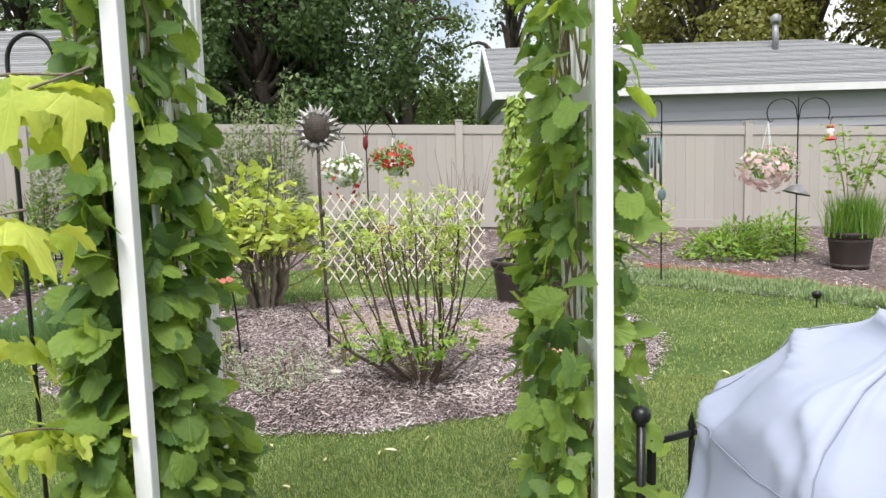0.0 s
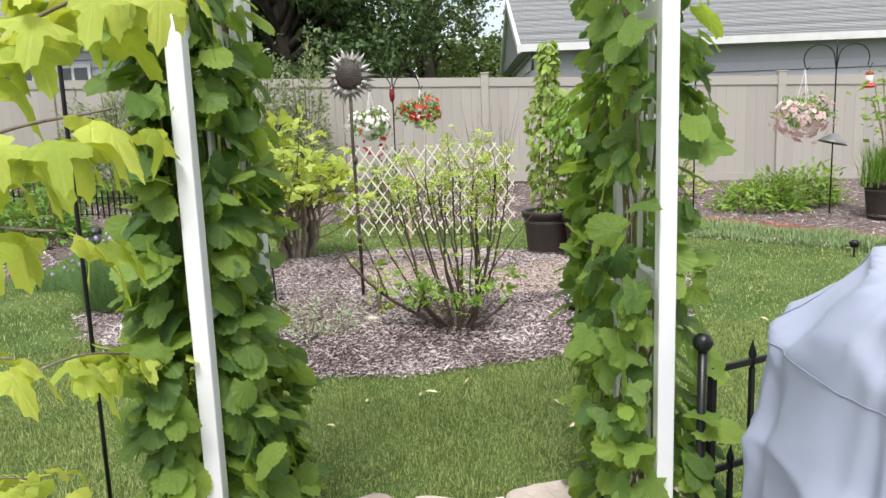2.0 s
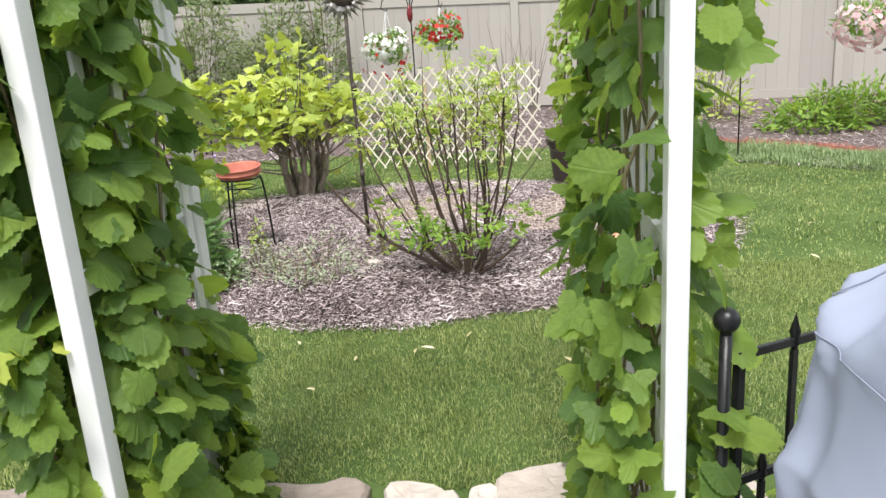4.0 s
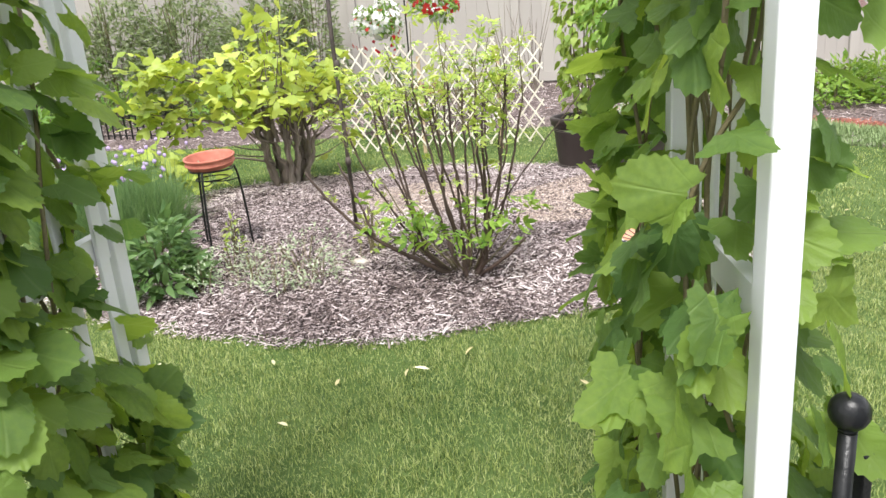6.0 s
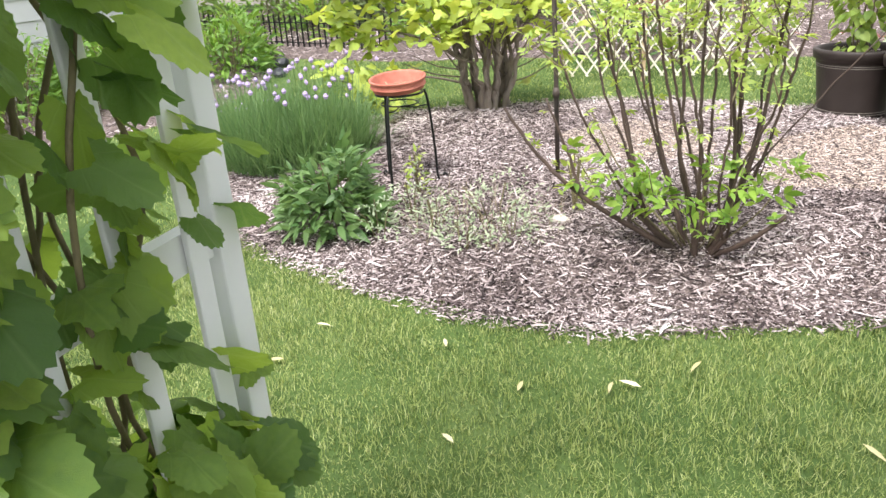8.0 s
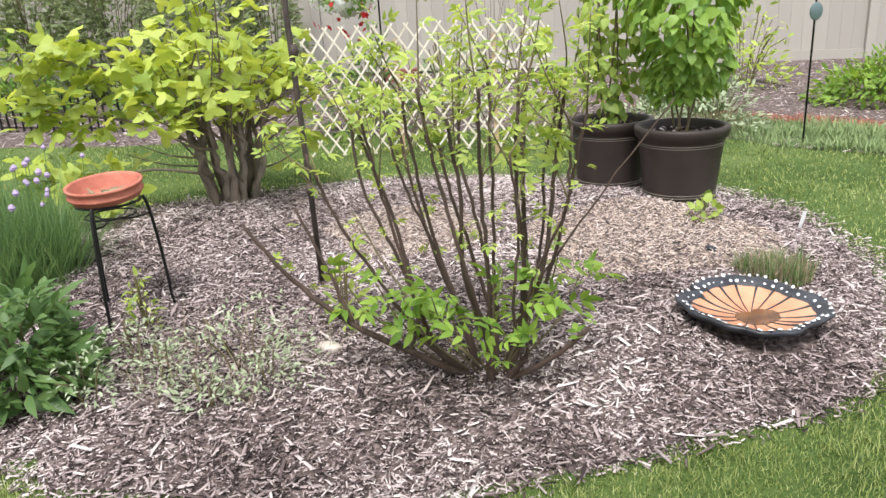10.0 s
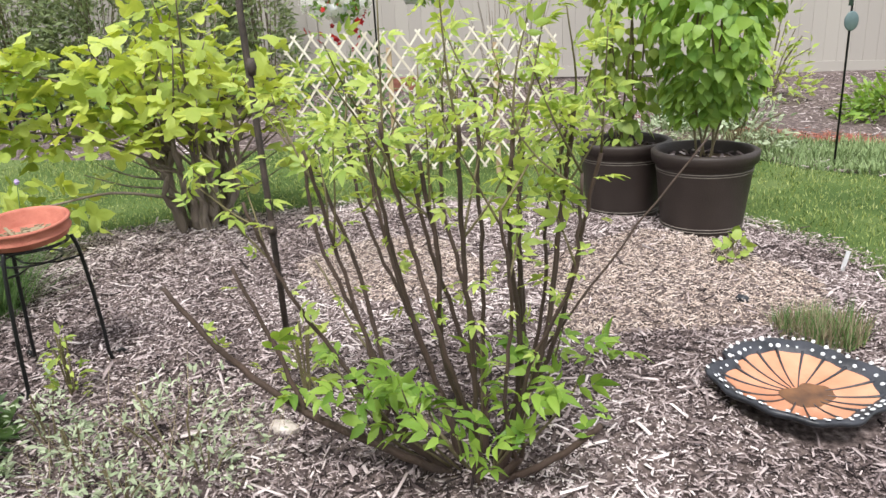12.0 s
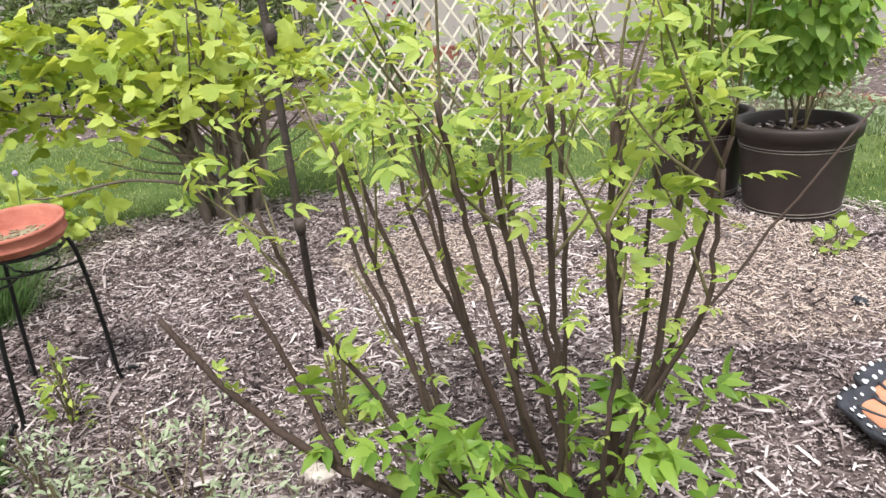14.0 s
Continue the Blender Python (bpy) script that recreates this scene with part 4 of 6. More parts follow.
# ---- the pruned shrub ----
def compound(n_pairs):
    """A pinnate leaf of small oval leaflets on one short stalk."""
    Vs, Fs, o = [], [], 0
    tv, tf = LEAF_OVAL
    tv = tv * np.array([1.15, 1.0, 1.4])
    for k, (ang, y0, s) in enumerate([(0, 0.50, 0.62)] + [(sgn * (62 - 14 * i), 0.16 + 0.28 * i, 0.48 + 0.06 * i) for i in range(n_pairs) for sgn in (-1, 1)]):
        c, sn = math.cos(math.radians(ang)), math.sin(math.radians(ang))
        p = tv * s
        q = np.stack([p[:, 0] * c - p[:, 1] * sn, p[:, 0] * sn + p[:, 1] * c + y0, p[:, 2] - 0.1 * (y0 + p[:, 1]) ** 2], 1)
        Vs.append(q), Fs.append(tf + o)
        o += len(q)
    return np.concatenate(Vs), np.concatenate(Fs)


LEAF_PINNATE = compound(2)


def leaves_on(parent, name, template, mat, at, spread, size, up=0.6, droop=-0.1):
    """A joined crowd of leaves at the given places."""
    at = np.asarray(at)
    n = len(at)
    az = RNG.uniform(0, 2 * np.pi, n)
    tip = np.stack([np.cos(az), np.sin(az), droop + RNG.normal(0, 0.35, n)], 1)
    nr = np.stack([np.cos(az) * 0.3, np.sin(az) * 0.3, np.full(n, up)], 1) + RNG.normal(0, 0.3, (n, 3))
    V, F = scatter(template, at + RNG.normal(0, spread, (n, 3)), tip, unit(nr), size * RNG.uniform(0.6, 1.25, n))
    return part(name, mesh_np(name, V, F, mat, True), parent, kind="stuff")


def build_pruned_shrub():
    bx, by = -0.15, 4.66
    z0 = gz(bx, by) - 0.02
    t = thing("pruned_shrub", "pruned shrub with dark upright stems and fresh lime leaves", "shrub", (bx, by, z0))
    tops, lower, low_spots = [], [], []

    def stick(name, pts, r0, r1, parent, mat, sides=7, n=6, jit=0.0):
        run = spline(pts, n)
        run = [p + Vector(RNG.normal(0, jit, 3)) if 0 < i < len(run) - 1 else p for i, p in enumerate(run)]
        k = len(run) - 1
        ob = part(name, Shape().tube(run, [r0 + (r1 - r0) * i / k for i in range(k + 1)], sides).mesh(name, mat, True), parent)
        return ob, run

    # each trunk: the way it leans, how far out and how high it forks, its thickness; then its canes, each by the place of its cut top
    trunks = (
        (188, 0.24, 0.19, 0.0165, ((-0.50, -0.06, 0.84), (-0.40, 0.14, 0.93), (-0.33, -0.12, 1.00))),
        (150, 0.12, 0.24, 0.0150, ((-0.30, 0.22, 0.98), (-0.21, 0.06, 1.03), (-0.24, 0.34, 0.90))),
        (262, 0.06, 0.17, 0.0170, ((-0.14, -0.16, 1.00), (-0.05, -0.10, 0.94), (0.03, -0.22, 1.03))),
        (75, 0.09, 0.22, 0.0145, ((-0.02, 0.26, 1.00), (0.07, 0.12, 1.05), (-0.10, 0.16, 0.97))),
        (352, 0.11, 0.18, 0.0175, ((0.14, -0.08, 1.02), (0.21, 0.06, 0.98), (0.29, -0.05, 1.08))),
        (25, 0.13, 0.20, 0.0155, ((0.20, 0.24, 0.95), (0.33, 0.14, 1.06), (0.37, 0.02, 0.88))),
        (318, 0.15, 0.13, 0.0130, ((0.30, -0.22, 0.92), (0.12, -0.27, 0.84))),
    )
    for az, out, hf, r, canes in trunks:
        c, sn = math.cos(radians(az)), math.sin(radians(az))
        b = Vector((0.035 * c, 0.045 * sn, 0.0))
        f = Vector((out * c, out * sn, hf))
        trunk, run = stick("trunk", [b - Vector((0, 0, 0.03)), b.lerp(f, 0.5) + Vector((0, 0, -0.01)), f], r * 1.15, r * 0.74, t, M_STEM, 9, 6, 0.0015)
        for k, top in enumerate(canes):
            top = Vector(top) + Vector((RNG.normal(-0.045, 0.012), RNG.normal(0, 0.02), RNG.normal(0, 0.02)))
            st = run[-1] if k == 0 else run[-2 - k]
            d = top - st
            p1 = st + Vector((d.x * 0.44, d.y * 0.44, d.z * 0.34)) + Vector(RNG.normal(0, 0.014, 3))
            p2 = st + Vector((d.x * 0.76, d.y * 0.76, d.z * 0.68)) + Vector(RNG.normal(0, 0.012, 3))
            rc = r * RNG.uniform(0.36, 0.48)
            cane, cr = stick("cane", [st, p1, p2, top], rc * 1.05, rc * 0.72, trunk, M_STEM, 7, 7, 0.0022)
            n = len(cr)
            for q in range(3):
                p = cr[RNG.integers(int(n * 0.70), n)]
                dv = Vector((RNG.normal(0.35 * d.x, 0.55), RNG.normal(0.35 * d.y, 0.55), 1.0)).normalized()
                ln = RNG.uniform(0.12, 0.30)
                _, tw = stick("twig", [p, p + dv * ln * 0.5 + Vector(RNG.normal(0, 0.01, 3)), p + dv * ln + Vector((0, 0, 0.03))], 0.0034, 0.0015, t, M_TWIG, 5, 4)
                tops.extend([tw[-1]] * 3 + [tw[-2], tw[-3], tw[4]])
            tops.extend([cr[RNG.integers(int(n * 0.80), n)] for _ in range(3)])
            lower.extend([cr[RNG.integers(int(n * 0.35), int(n * 0.8))] for _ in range(3)])
    # long low limbs swept out over the mulch
    limb, lr = stick("limb", [(-0.03, -0.02, 0.0), (-0.24, -0.04, 0.12), (-0.46, -0.06, 0.26), (-0.64, -0.07, 0.43), (-0.78, -0.07, 0.63)], 0.0145, 0.006, t, M_STEM, 8, 6, 0.002)
    _, fr = stick("fork", [lr[12], lr[12] + Vector((-0.06, 0.03, 0.16)), lr[12] + Vector((-0.16, 0.05, 0.40))], 0.0085, 0.005, limb, M_STEM, 6, 5, 0.002)
    _, er = stick("fork", [lr[7], lr[7] + Vector((0.02, 0.1, 0.14)), lr[7] + Vector((-0.05, 0.22, 0.42)), lr[7] + Vector((-0.16, 0.30, 0.72))], 0.009, 0.005, limb, M_STEM, 6, 5, 0.002)
    tops.extend([er[-1]] * 6 + [er[-2]] * 4 + [er[-4]] * 3)
    lower.extend([lr[-6], lr[-5], lr[-9], lr[-12], fr[-2]])
    stick("limb", [(0.05, 0.02, 0.1), (0.16, 0.05, 0.32), (0.36, 0.1, 0.58), (0.64, 0.16, 0.92)], 0.0046, 0.0026, t, M_STEM, 6, 6, 0.002)
    stick("limb", [(0.03, -0.03, 0.0), (0.14, -0.10, 0.09), (0.24, -0.13, 0.17), (0.31, -0.15, 0.25)], 0.0115, 0.008, t, M_STEM, 8, 5, 0.002)
    low_spots.extend([(0.31, -0.15, 0.27), (0.27, -0.15, 0.24)])
    stick("limb", [(-0.05, 0.02, 0.05), (-0.3, 0.26, 0.22), (-0.52, 0.5, 0.5)], 0.006, 0.003, t, M_TWIG, 6, 6, 0.002)
    # young shoots round the foot
    for x, y, z, n in ((-0.34, -0.16, 0.27, 9), (-0.22, -0.26, 0.29, 11), (-0.16, -0.16, 0.22, 7), (-0.44, -0.10, 0.30, 5), (0.16, -0.24, 0.25, 8), (0.18, -0.12, 0.30, 6), (0.02, -0.06, 0.33, 5), (0.36, 0.0, 0.26, 6), (0.30, 0.12, 0.34, 4), (-0.06, -0.30, 0.16, 5), (-0.60, -0.04, 0.34, 4), (0.05, -0.3, 0.12, 4)):
        c = Vector((0.84 * x, 0.72 * y, z + 0.11))
        _, sh = stick("twig", [(0.25 * x, 0.2 * y, 0.06), (0.66 * x, 0.55 * y, 0.6 * c.z), tuple(c)], 0.0042, 0.002, t, M_TWIG, 5, 4)
        for _ in range(n):
            low_spots.append(tuple(sh[RNG.integers(len(sh) - 4, len(sh))] + Vector(RNG.normal(0, 0.028, 3))))
    leaves_on(t, "leaf_mass", LEAF_PINNATE, M_SHOOT, low_spots, 0.016, 0.105, droop=0.30)
    leaves_on(t, "leaf_mass", LEAF_PINNATE, M_LIME, [tuple(p) for p in tops], 0.024, 0.070, droop=0.30)
    leaves_on(t, "leaf_mass", LEAF_PINNATE, M_LIME, [tuple(p) for p in lower], 0.010, 0.056, droop=0.35)


build_pruned_shrub()


def build_gold_shrub():
    bx, by = -1.74, 7.0
    t = thing("gold_shrub", "old shrub with thick gnarled grey stems and gold-green leaves", "shrub", (bx, by, gz(bx, by) - 0.02))
    spots = []
    for k in range(17):
        a = 2 * math.pi * k / 17 + RNG.normal(0, 0.3)
        out, hgt = RNG.uniform(0.08, 0.28), RNG.uniform(0.6, 0.98)
        b0 = RNG.uniform(0.06, 0.16)
        run = spline([(b0 * math.cos(a), b0 * math.sin(a), 0), ((b0 + out * 0.4) * math.cos(a), (b0 + out * 0.4) * math.sin(a), hgt * 0.5), (out * math.cos(a), out * math.sin(a), hgt)], 6)
        run = [p + Vector(RNG.normal(0, 0.012, 3)) for p in run]
        st = part("stem", Shape().tube(run, [RNG.uniform(0.013, 0.030) * (1.2 - 0.5 * i / len(run)) for i in range(len(run))], 8).mesh("stem", M_BARK, True), t)
        for j in range(4):
            p = run[RNG.integers(4, len(run))]
            d = Vector((math.cos(a) + RNG.normal(0, 0.8), math.sin(a) + RNG.normal(0, 0.8), RNG.uniform(0.3, 1.6))).normalized()
            ln = RNG.uniform(0.3, 0.62)
            tw = spline([p, p + d * ln * 0.5, p + d * ln + Vector((0, 0, 0.05))], 5)
            part("branch", Shape().tube(tw, [0.008 - 0.0005 * i for i in range(len(tw))], 5).mesh("branch", M_BARK, True), st)
            spots += [tw[-1 - q] for q in range(4)]
    for pts in ([(-0.1, -0.1, 0.25), (-0.4, -0.25, 0.33), (-0.75, -0.4, 0.30), (-1.05, -0.5, 0.36)], [(-0.1, -0.05, 0.4), (-0.5, -0.1, 0.6), (-0.9, -0.15, 0.68), (-1.15, -0.2, 0.75)], [(-0.1, 0.0, 0.5), (-0.4, -0.2, 0.85), (-0.75, -0.3, 1.0), (-1.0, -0.35, 1.02)]):
        run = spline(pts, 6)
        part("branch", Shape().tube(run, [0.011 - 0.0004 * i for i in range(len(run))], 6).mesh("branch", M_BARK, True), t)
        spots += [run[q] for q in range(7, len(run))] * 4
    leaves_on(t, "leaf_mass", LEAF_LOBED, M_GOLD, [tuple(p) for p in spots if (p.z > 0.66 or math.hypot(p.x, p.y + 0.1) > 0.6) for _ in range(2)], 0.08, 0.118)


build_gold_shrub()


# ---- sun face stake ----
def build_sun_stake():
    bx, by = -0.915, 5.5
    t = thing("sunflower_stake", "dark metal sunflower on a tall garden stake", "garden ornament", (bx, by, gz(bx, by)))
    hz = 1.83 - gz(bx, by)
    part("pole", Shape().tube([(0.02, 0, -0.05), (0.012, 0, 0.6), (0.0, 0, 1.2), (0, 0.02, hz)], 0.0125, 10).mesh("pole", M_RUST, True), t)
    for z in (0.46, 1.05):
        part("collar", Shape().tube([(0.013, 0, z - 0.03), (0.013, 0, z), (0.013, 0, z + 0.03)], [0.014, 0.02, 0.014], 10).mesh("collar", M_RUST, True), t)
    m = Matrix.Translation((0, -0.01, hz)) @ Matrix.Rotation(radians(90), 4, "X")
    dome = [(0.104 * math.cos(a), 0.045 * math.sin(a)) for a in np.linspace(0, math.pi / 2 - 0.01, 9)]
    head = part("head", Shape().lathe([(0.0001, -0.012), (0.104, -0.012), (0.108, 0.0)] + dome, 40).mesh("head", M_RUST, True), t, "dark hammered round head", m=m)
    knob = Shape()
    for r, n in ((0.09, 32), (0.074, 26), (0.057, 20), (0.04, 14), (0.022, 8)):
        zz = 0.045 * math.sqrt(max(0, 1 - (r / 0.104) ** 2)) + 0.0005
        for k in range(n):
            a = 2 * math.pi * k / n
            knob.add([(r * math.cos(a) + dx, r * math.sin(a) + dy, zz + dz) for dx, dy, dz in ((0.006, 0, 0), (0, 0.006, 0), (-0.006, 0, 0), (0, -0.006, 0), (0, 0, 0.006))], [(0, 1, 4), (1, 2, 4), (2, 3, 4), (3, 0, 4)])
    part("seed_relief", knob.mesh("seed_relief", M_RUST), head, kind="stuff")
    for ring, (n, r1, w, zb) in enumerate(((14, 0.212, 0.026, 0.0), (14, 0.195, 0.022, -0.012))):
        petal = Shape().add([(0.095, -w * 0.8, 0), (0.095, w * 0.8, 0), (0.128, -w, 0.012), (0.128, w, 0.012), (0.128, 0, 0.024), (r1 * 0.83, -w * 0.28, 0.006), (r1 * 0.83, w * 0.34, 0.006), (r1, 0.008, -0.004), (0.095, 0, 0.014), (0.128, 0, -0.004)],
                            [(0, 8, 4, 2), (8, 1, 3, 4), (2, 4, 7, 5), (4, 3, 6, 7), (0, 2, 9), (1, 9, 3), (2, 5, 7, 9), (3, 9, 7, 6), (0, 9, 1, 8)]).mesh("petal", M_PEWTER)
        for k in range(n):
            part("petal", petal, head, "pewter petal", Matrix.Translation((0, 0, zb)) @ Matrix.Rotation(2 * math.pi * (k + 0.5 * ring) / n, 4, "Z") @ Matrix.Rotation(RNG.normal(0, 0.16), 4, "X") @ Matrix.Diagonal((RNG.uniform(0.86, 1.08), RNG.uniform(0.8, 1.1), 1, 1)))


build_sun_stake()


# ---- bird dish on its iron stand ----
def build_stand():
    cx, cy = -1.692, 5.262
    z0 = gz(cx, cy)
    t = thing("plant_stand", "black iron plant stand with three bowed scroll legs", "plant stand", (cx, cy, z0))
    top = 0.665 - z0
    part("ring", Shape().tube([(0.125 * math.cos(a), 0.125 * math.sin(a), top) for a in np.linspace(0, 2 * math.pi, 33)], 0.006, 7).mesh("ring", M_BLACK, True), t)
    part("ring", Shape().tube([(0.10 * math.cos(a), 0.10 * math.sin(a), top - 0.055) for a in np.linspace(0, 2 * math.pi, 33)], 0.004, 6).mesh("ring", M_BLACK, True), t)
    for k, a in enumerate((radians(33), radians(145), radians(268))):
        c, s = math.cos(a), math.sin(a)
        leg = [(0.135, top + 0.005), (0.15, top - 0.05), (0.165, top * 0.62), (0.175, top * 0.3), (0.18, 0.03), (0.20, 0.006), (0.225, 0.008), (0.235, 0.03), (0.22, 0.045), (0.208, 0.034)]
        run = spline([(c * r, s * r, z) for r, z in leg], 5)
        part("leg", Shape().tube(run, 0.0072, 7).mesh("leg", M_BLACK, True), t)
        part("stretcher", Shape().tube([(0, 0, top - 0.075), (c * 0.08, s * 0.08, top - 0.085), (c * 0.16, s * 0.16, top - 0.075)], 0.004, 6).mesh("stretcher", M_BLACK, True), t)
    s = tagged(new("saucer", Shape().lathe([(0.0001, 0.0), (0.105, 0.0), (0.135, 0.012), (0.137, 0.028), (0.147, 0.030), (0.149, 0.036), (0.142, 0.040), (0.147, 0.062), (0.152, 0.066), (0.151, 0.073), (0.146, 0.075), (0.139, 0.072), (0.136, 0.066), (0.122, 0.020), (0.116, 0.015), (0.0001, 0.013)], 48).mesh("saucer", M_TERRA, True)), "shallow terracotta saucer on the iron stand", "saucer")
    s.matrix_world = Matrix.Translation((cx, cy, 0.675)) @ Matrix.Rotation(radians(6), 4, "X")
    seeds = Shape()
    for k in range(150):
        a, r = RNG.uniform(0, 6.28), 0.112 * math.sqrt(RNG.random())
        seeds.box(-0.009, 0.009, -0.004, 0.004, 0, 0.004, Matrix.Translation((r * math.cos(a), r * math.sin(a), 0.0135)) @ Matrix.Rotation(RNG.uniform(0, 6), 4, "Z"))
    for k in range(26):
        a, r = RNG.uniform(0, 6.28), 0.09 * math.sqrt(RNG.random())
        seeds.box(-0.03, 0.03, -0.006, 0.006, 0, 0.003, Matrix.Translation((r * math.cos(a), r * math.sin(a), 0.018 + 0.006 * RNG.random())) @ Euler((RNG.normal(0, 0.2), RNG.normal(0, 0.2), RNG.uniform(0, 6))).to_matrix().to_4x4())
    part("seed_litter", seeds.mesh("seed_litter", M_DRY), s, kind="stuff")


build_stand()


# ---- butterfly dish ----
def build_dish():
    cx, cy = 0.87, 5.0
    up = Vector((gz(cx - 0.2, cy) - gz(cx + 0.2, cy), gz(cx, cy - 0.2) - gz(cx, cy + 0.2), 0.4)).normalized()
    lie = Matrix.Translation((cx, cy, gz(cx, cy) + 0.026)) @ Vector((0, 0, 1)).rotation_difference(up.lerp(Vector((0, 0, 1)), 0.6)).to_matrix().to_4x4()
    t = thing("butterfly_bath", "glazed monarch butterfly bird bath dish lying on mulch", "bird bath", lie)

    def wob(a, r):
        notch = 1.5 * math.exp(-((a - 2.62) / 0.13) ** 2) + 0.8 * math.exp(-((a - 0.55) / 0.13) ** 2) + 0.6 * math.exp(-((a - 5.4) / 0.16) ** 2)
        return (0.93 + 0.02 * math.sin(13 * a) + 0.05 * math.cos(2 * a) + 0.03 * math.cos(4 * a + 0.5) - 0.12 * notch * min(1, r / 0.25))

    def zr(r):
        return 0.006 + 0.058 * (r / 0.27) ** 2.2

    part("rim", Shape().lathe([(0.09, -0.012), (0.20, 0.008), (0.275, 0.046), (0.285, 0.060), (0.28, 0.067), (0.268, zr(0.268) + 0.006), (0.235, zr(0.235) + 0.003), (0.205, zr(0.205) - 0.006)], 96, wob).mesh("rim", M_GLZBLACK, True), t, "black glazed scalloped rim")
    part("bowl", Shape().lathe([(0.0001, 0.004)] + [(r, zr(r)) for r in np.linspace(0.02, 0.222, 14)], 96, wob).mesh("bowl", M_ORANGE, True), t, "orange glazed bowl")
    part("water", Shape().lathe([(0.0001, 0.0135), (0.04, 0.0135), (0.088, 0.0135)], 64, lambda a, r: 1 + 0.22 * math.sin(2 * a + 1) + 0.10 * math.sin(5 * a)).mesh("water", M_WATER, True), t, "shallow brown water", Matrix.Translation((0.035, -0.035, 0.0)))
    for k in range(17):
        a = 2 * math.pi * (k + 0.3 * RNG.random()) / 17
        pts = []
        for r in np.linspace(0.035, 0.23, 8):
            w = wob(a, r)
            pts.append((r * w * math.cos(a + 0.25 * (0.226 - r)), r * w * math.sin(a + 0.25 * (0.226 - r)), zr(r) + 0.001))
        part("vein", Shape().tube(pts, [0.002, 0.0022, 0.0025, 0.0028, 0.0032, 0.0038, 0.0045, 0.006], 5).mesh("vein", M_GLZBLACK, True), t, "black painted vein")
    dot = Shape().lathe([(0.0075, -0.002), (0.0065, 0.0015), (0.0001, 0.0025)], 10).mesh("dot", M_GLZWHITE, True)
    for r, n in ((0.274, 44), (0.243, 40)):
        for k in range(n):
            a = 2 * math.pi * (k + (0.5 if r < 0.25 else 0) + RNG.normal(0, 0.16)) / n
            w = wob(a, r) * (1 + RNG.normal(0, 0.008))
            z = zr(r) + (0.0085 if r > 0.25 else 0.005)
            part("dot", dot, t, "white painted dot", Matrix.Translation((r * w * math.cos(a), r * w * math.sin(a), z)) @ Matrix.Rotation(a, 4, "Z") @ Matrix.Rotation(radians(-28), 4, "Y") @ Matrix.Scale(RNG.uniform(0.5, 1.25), 4))


build_dish()


# ---- planters ----
def planter(label, x, y, s=1.0):
    z0 = gz(x, y) + 0.012
    t = thing("planter", label, "planter", (x, y, z0), "brown planters")
    R, r, h = 0.275 * s, 0.2 * s, 0.45 * s
    part("pot", Shape().lathe([(0.0001, 0), (r, 0), (r + 0.012, 0.03 * s), (r + 0.012, 0.05 * s), (R - 0.028, h * 0.8), (R - 0.021, h - 0.065), (R - 0.006, h - 0.06), (R, h - 0.02), (R, h - 0.006), (R - 0.008, h), (R - 0.03, h), (R - 0.036, h - 0.02), (R - 0.045, h - 0.09)], 56).mesh("pot", M_POT, True), t)
    for z, rr in ((0.045 * s, r + 0.0135), (0.06 * s, r + 0.0145), (h * 0.76, R - 0.0315), (h * 0.79, R - 0.0268)):
        part("groove_line", Shape().tube([(rr * math.cos(a), rr * math.sin(a), z) for a in np.linspace(0, 2 * math.pi, 57)], 0.0028, 4).mesh("groove_line", M_POTLINE, True), t)
    part("soil", Shape().lathe([(0.0001, h - 0.055), (0.1, h - 0.06), (R - 0.042, h - 0.07)], 40).mesh("soil", M_SOIL, True), t, "dark potting soil")
    return z0 + h - 0.06


def pot_vine(label, x, y, z, height, rx, ry, n, fat, low, leaf, mat):
    t = thing("potted_vine", label, "plant", (x, y, z), "vines in planters")
    for k in range(5):
        a = 2 * math.pi * k / 5
        run = spline([(0.04 * math.cos(a), 0.04 * math.sin(a), 0), (0.1 * math.cos(a + 1), 0.1 * math.sin(a + 1), height * 0.4), (0.05 * math.cos(a + 2), 0.05 * math.sin(a + 2), height * RNG.uniform(0.75, 1.0))], 6)
        part("stem", Shape().tube(run, 0.006, 6).mesh("stem", M_TWIG, True), t)
    u = low + (1 - low) * RNG.random(n) ** 0.9
    a = RNG.uniform(0, 2 * np.pi, n)
    w = np.clip(fat(u), 0.05, 2) * (0.5 + 0.5 * RNG.random(n) ** 0.5) * (1 + 0.25 * np.sin(9 * u * height + 2 * a))
    at = np.stack([rx * w * np.cos(a), ry * w * np.sin(a), height * (0.03 + u)], 1)
    tip = np.stack([np.cos(a) * 0.6, np.sin(a) * 0.6, np.full(n, -0.75)], 1) + RNG.normal(0, 0.35, (n, 3))
    nr = np.stack([np.cos(a), np.sin(a), np.full(n, 0.6)], 1) + RNG.normal(0, 0.35, (n, 3))
    V, F = scatter(LEAF_HEART, at, tip, unit(nr), leaf * RNG.uniform(0.65, 1.3, n))
    part("leaf_mass", mesh_np("leaf_mass", V, F, mat, True), t, kind="stuff")


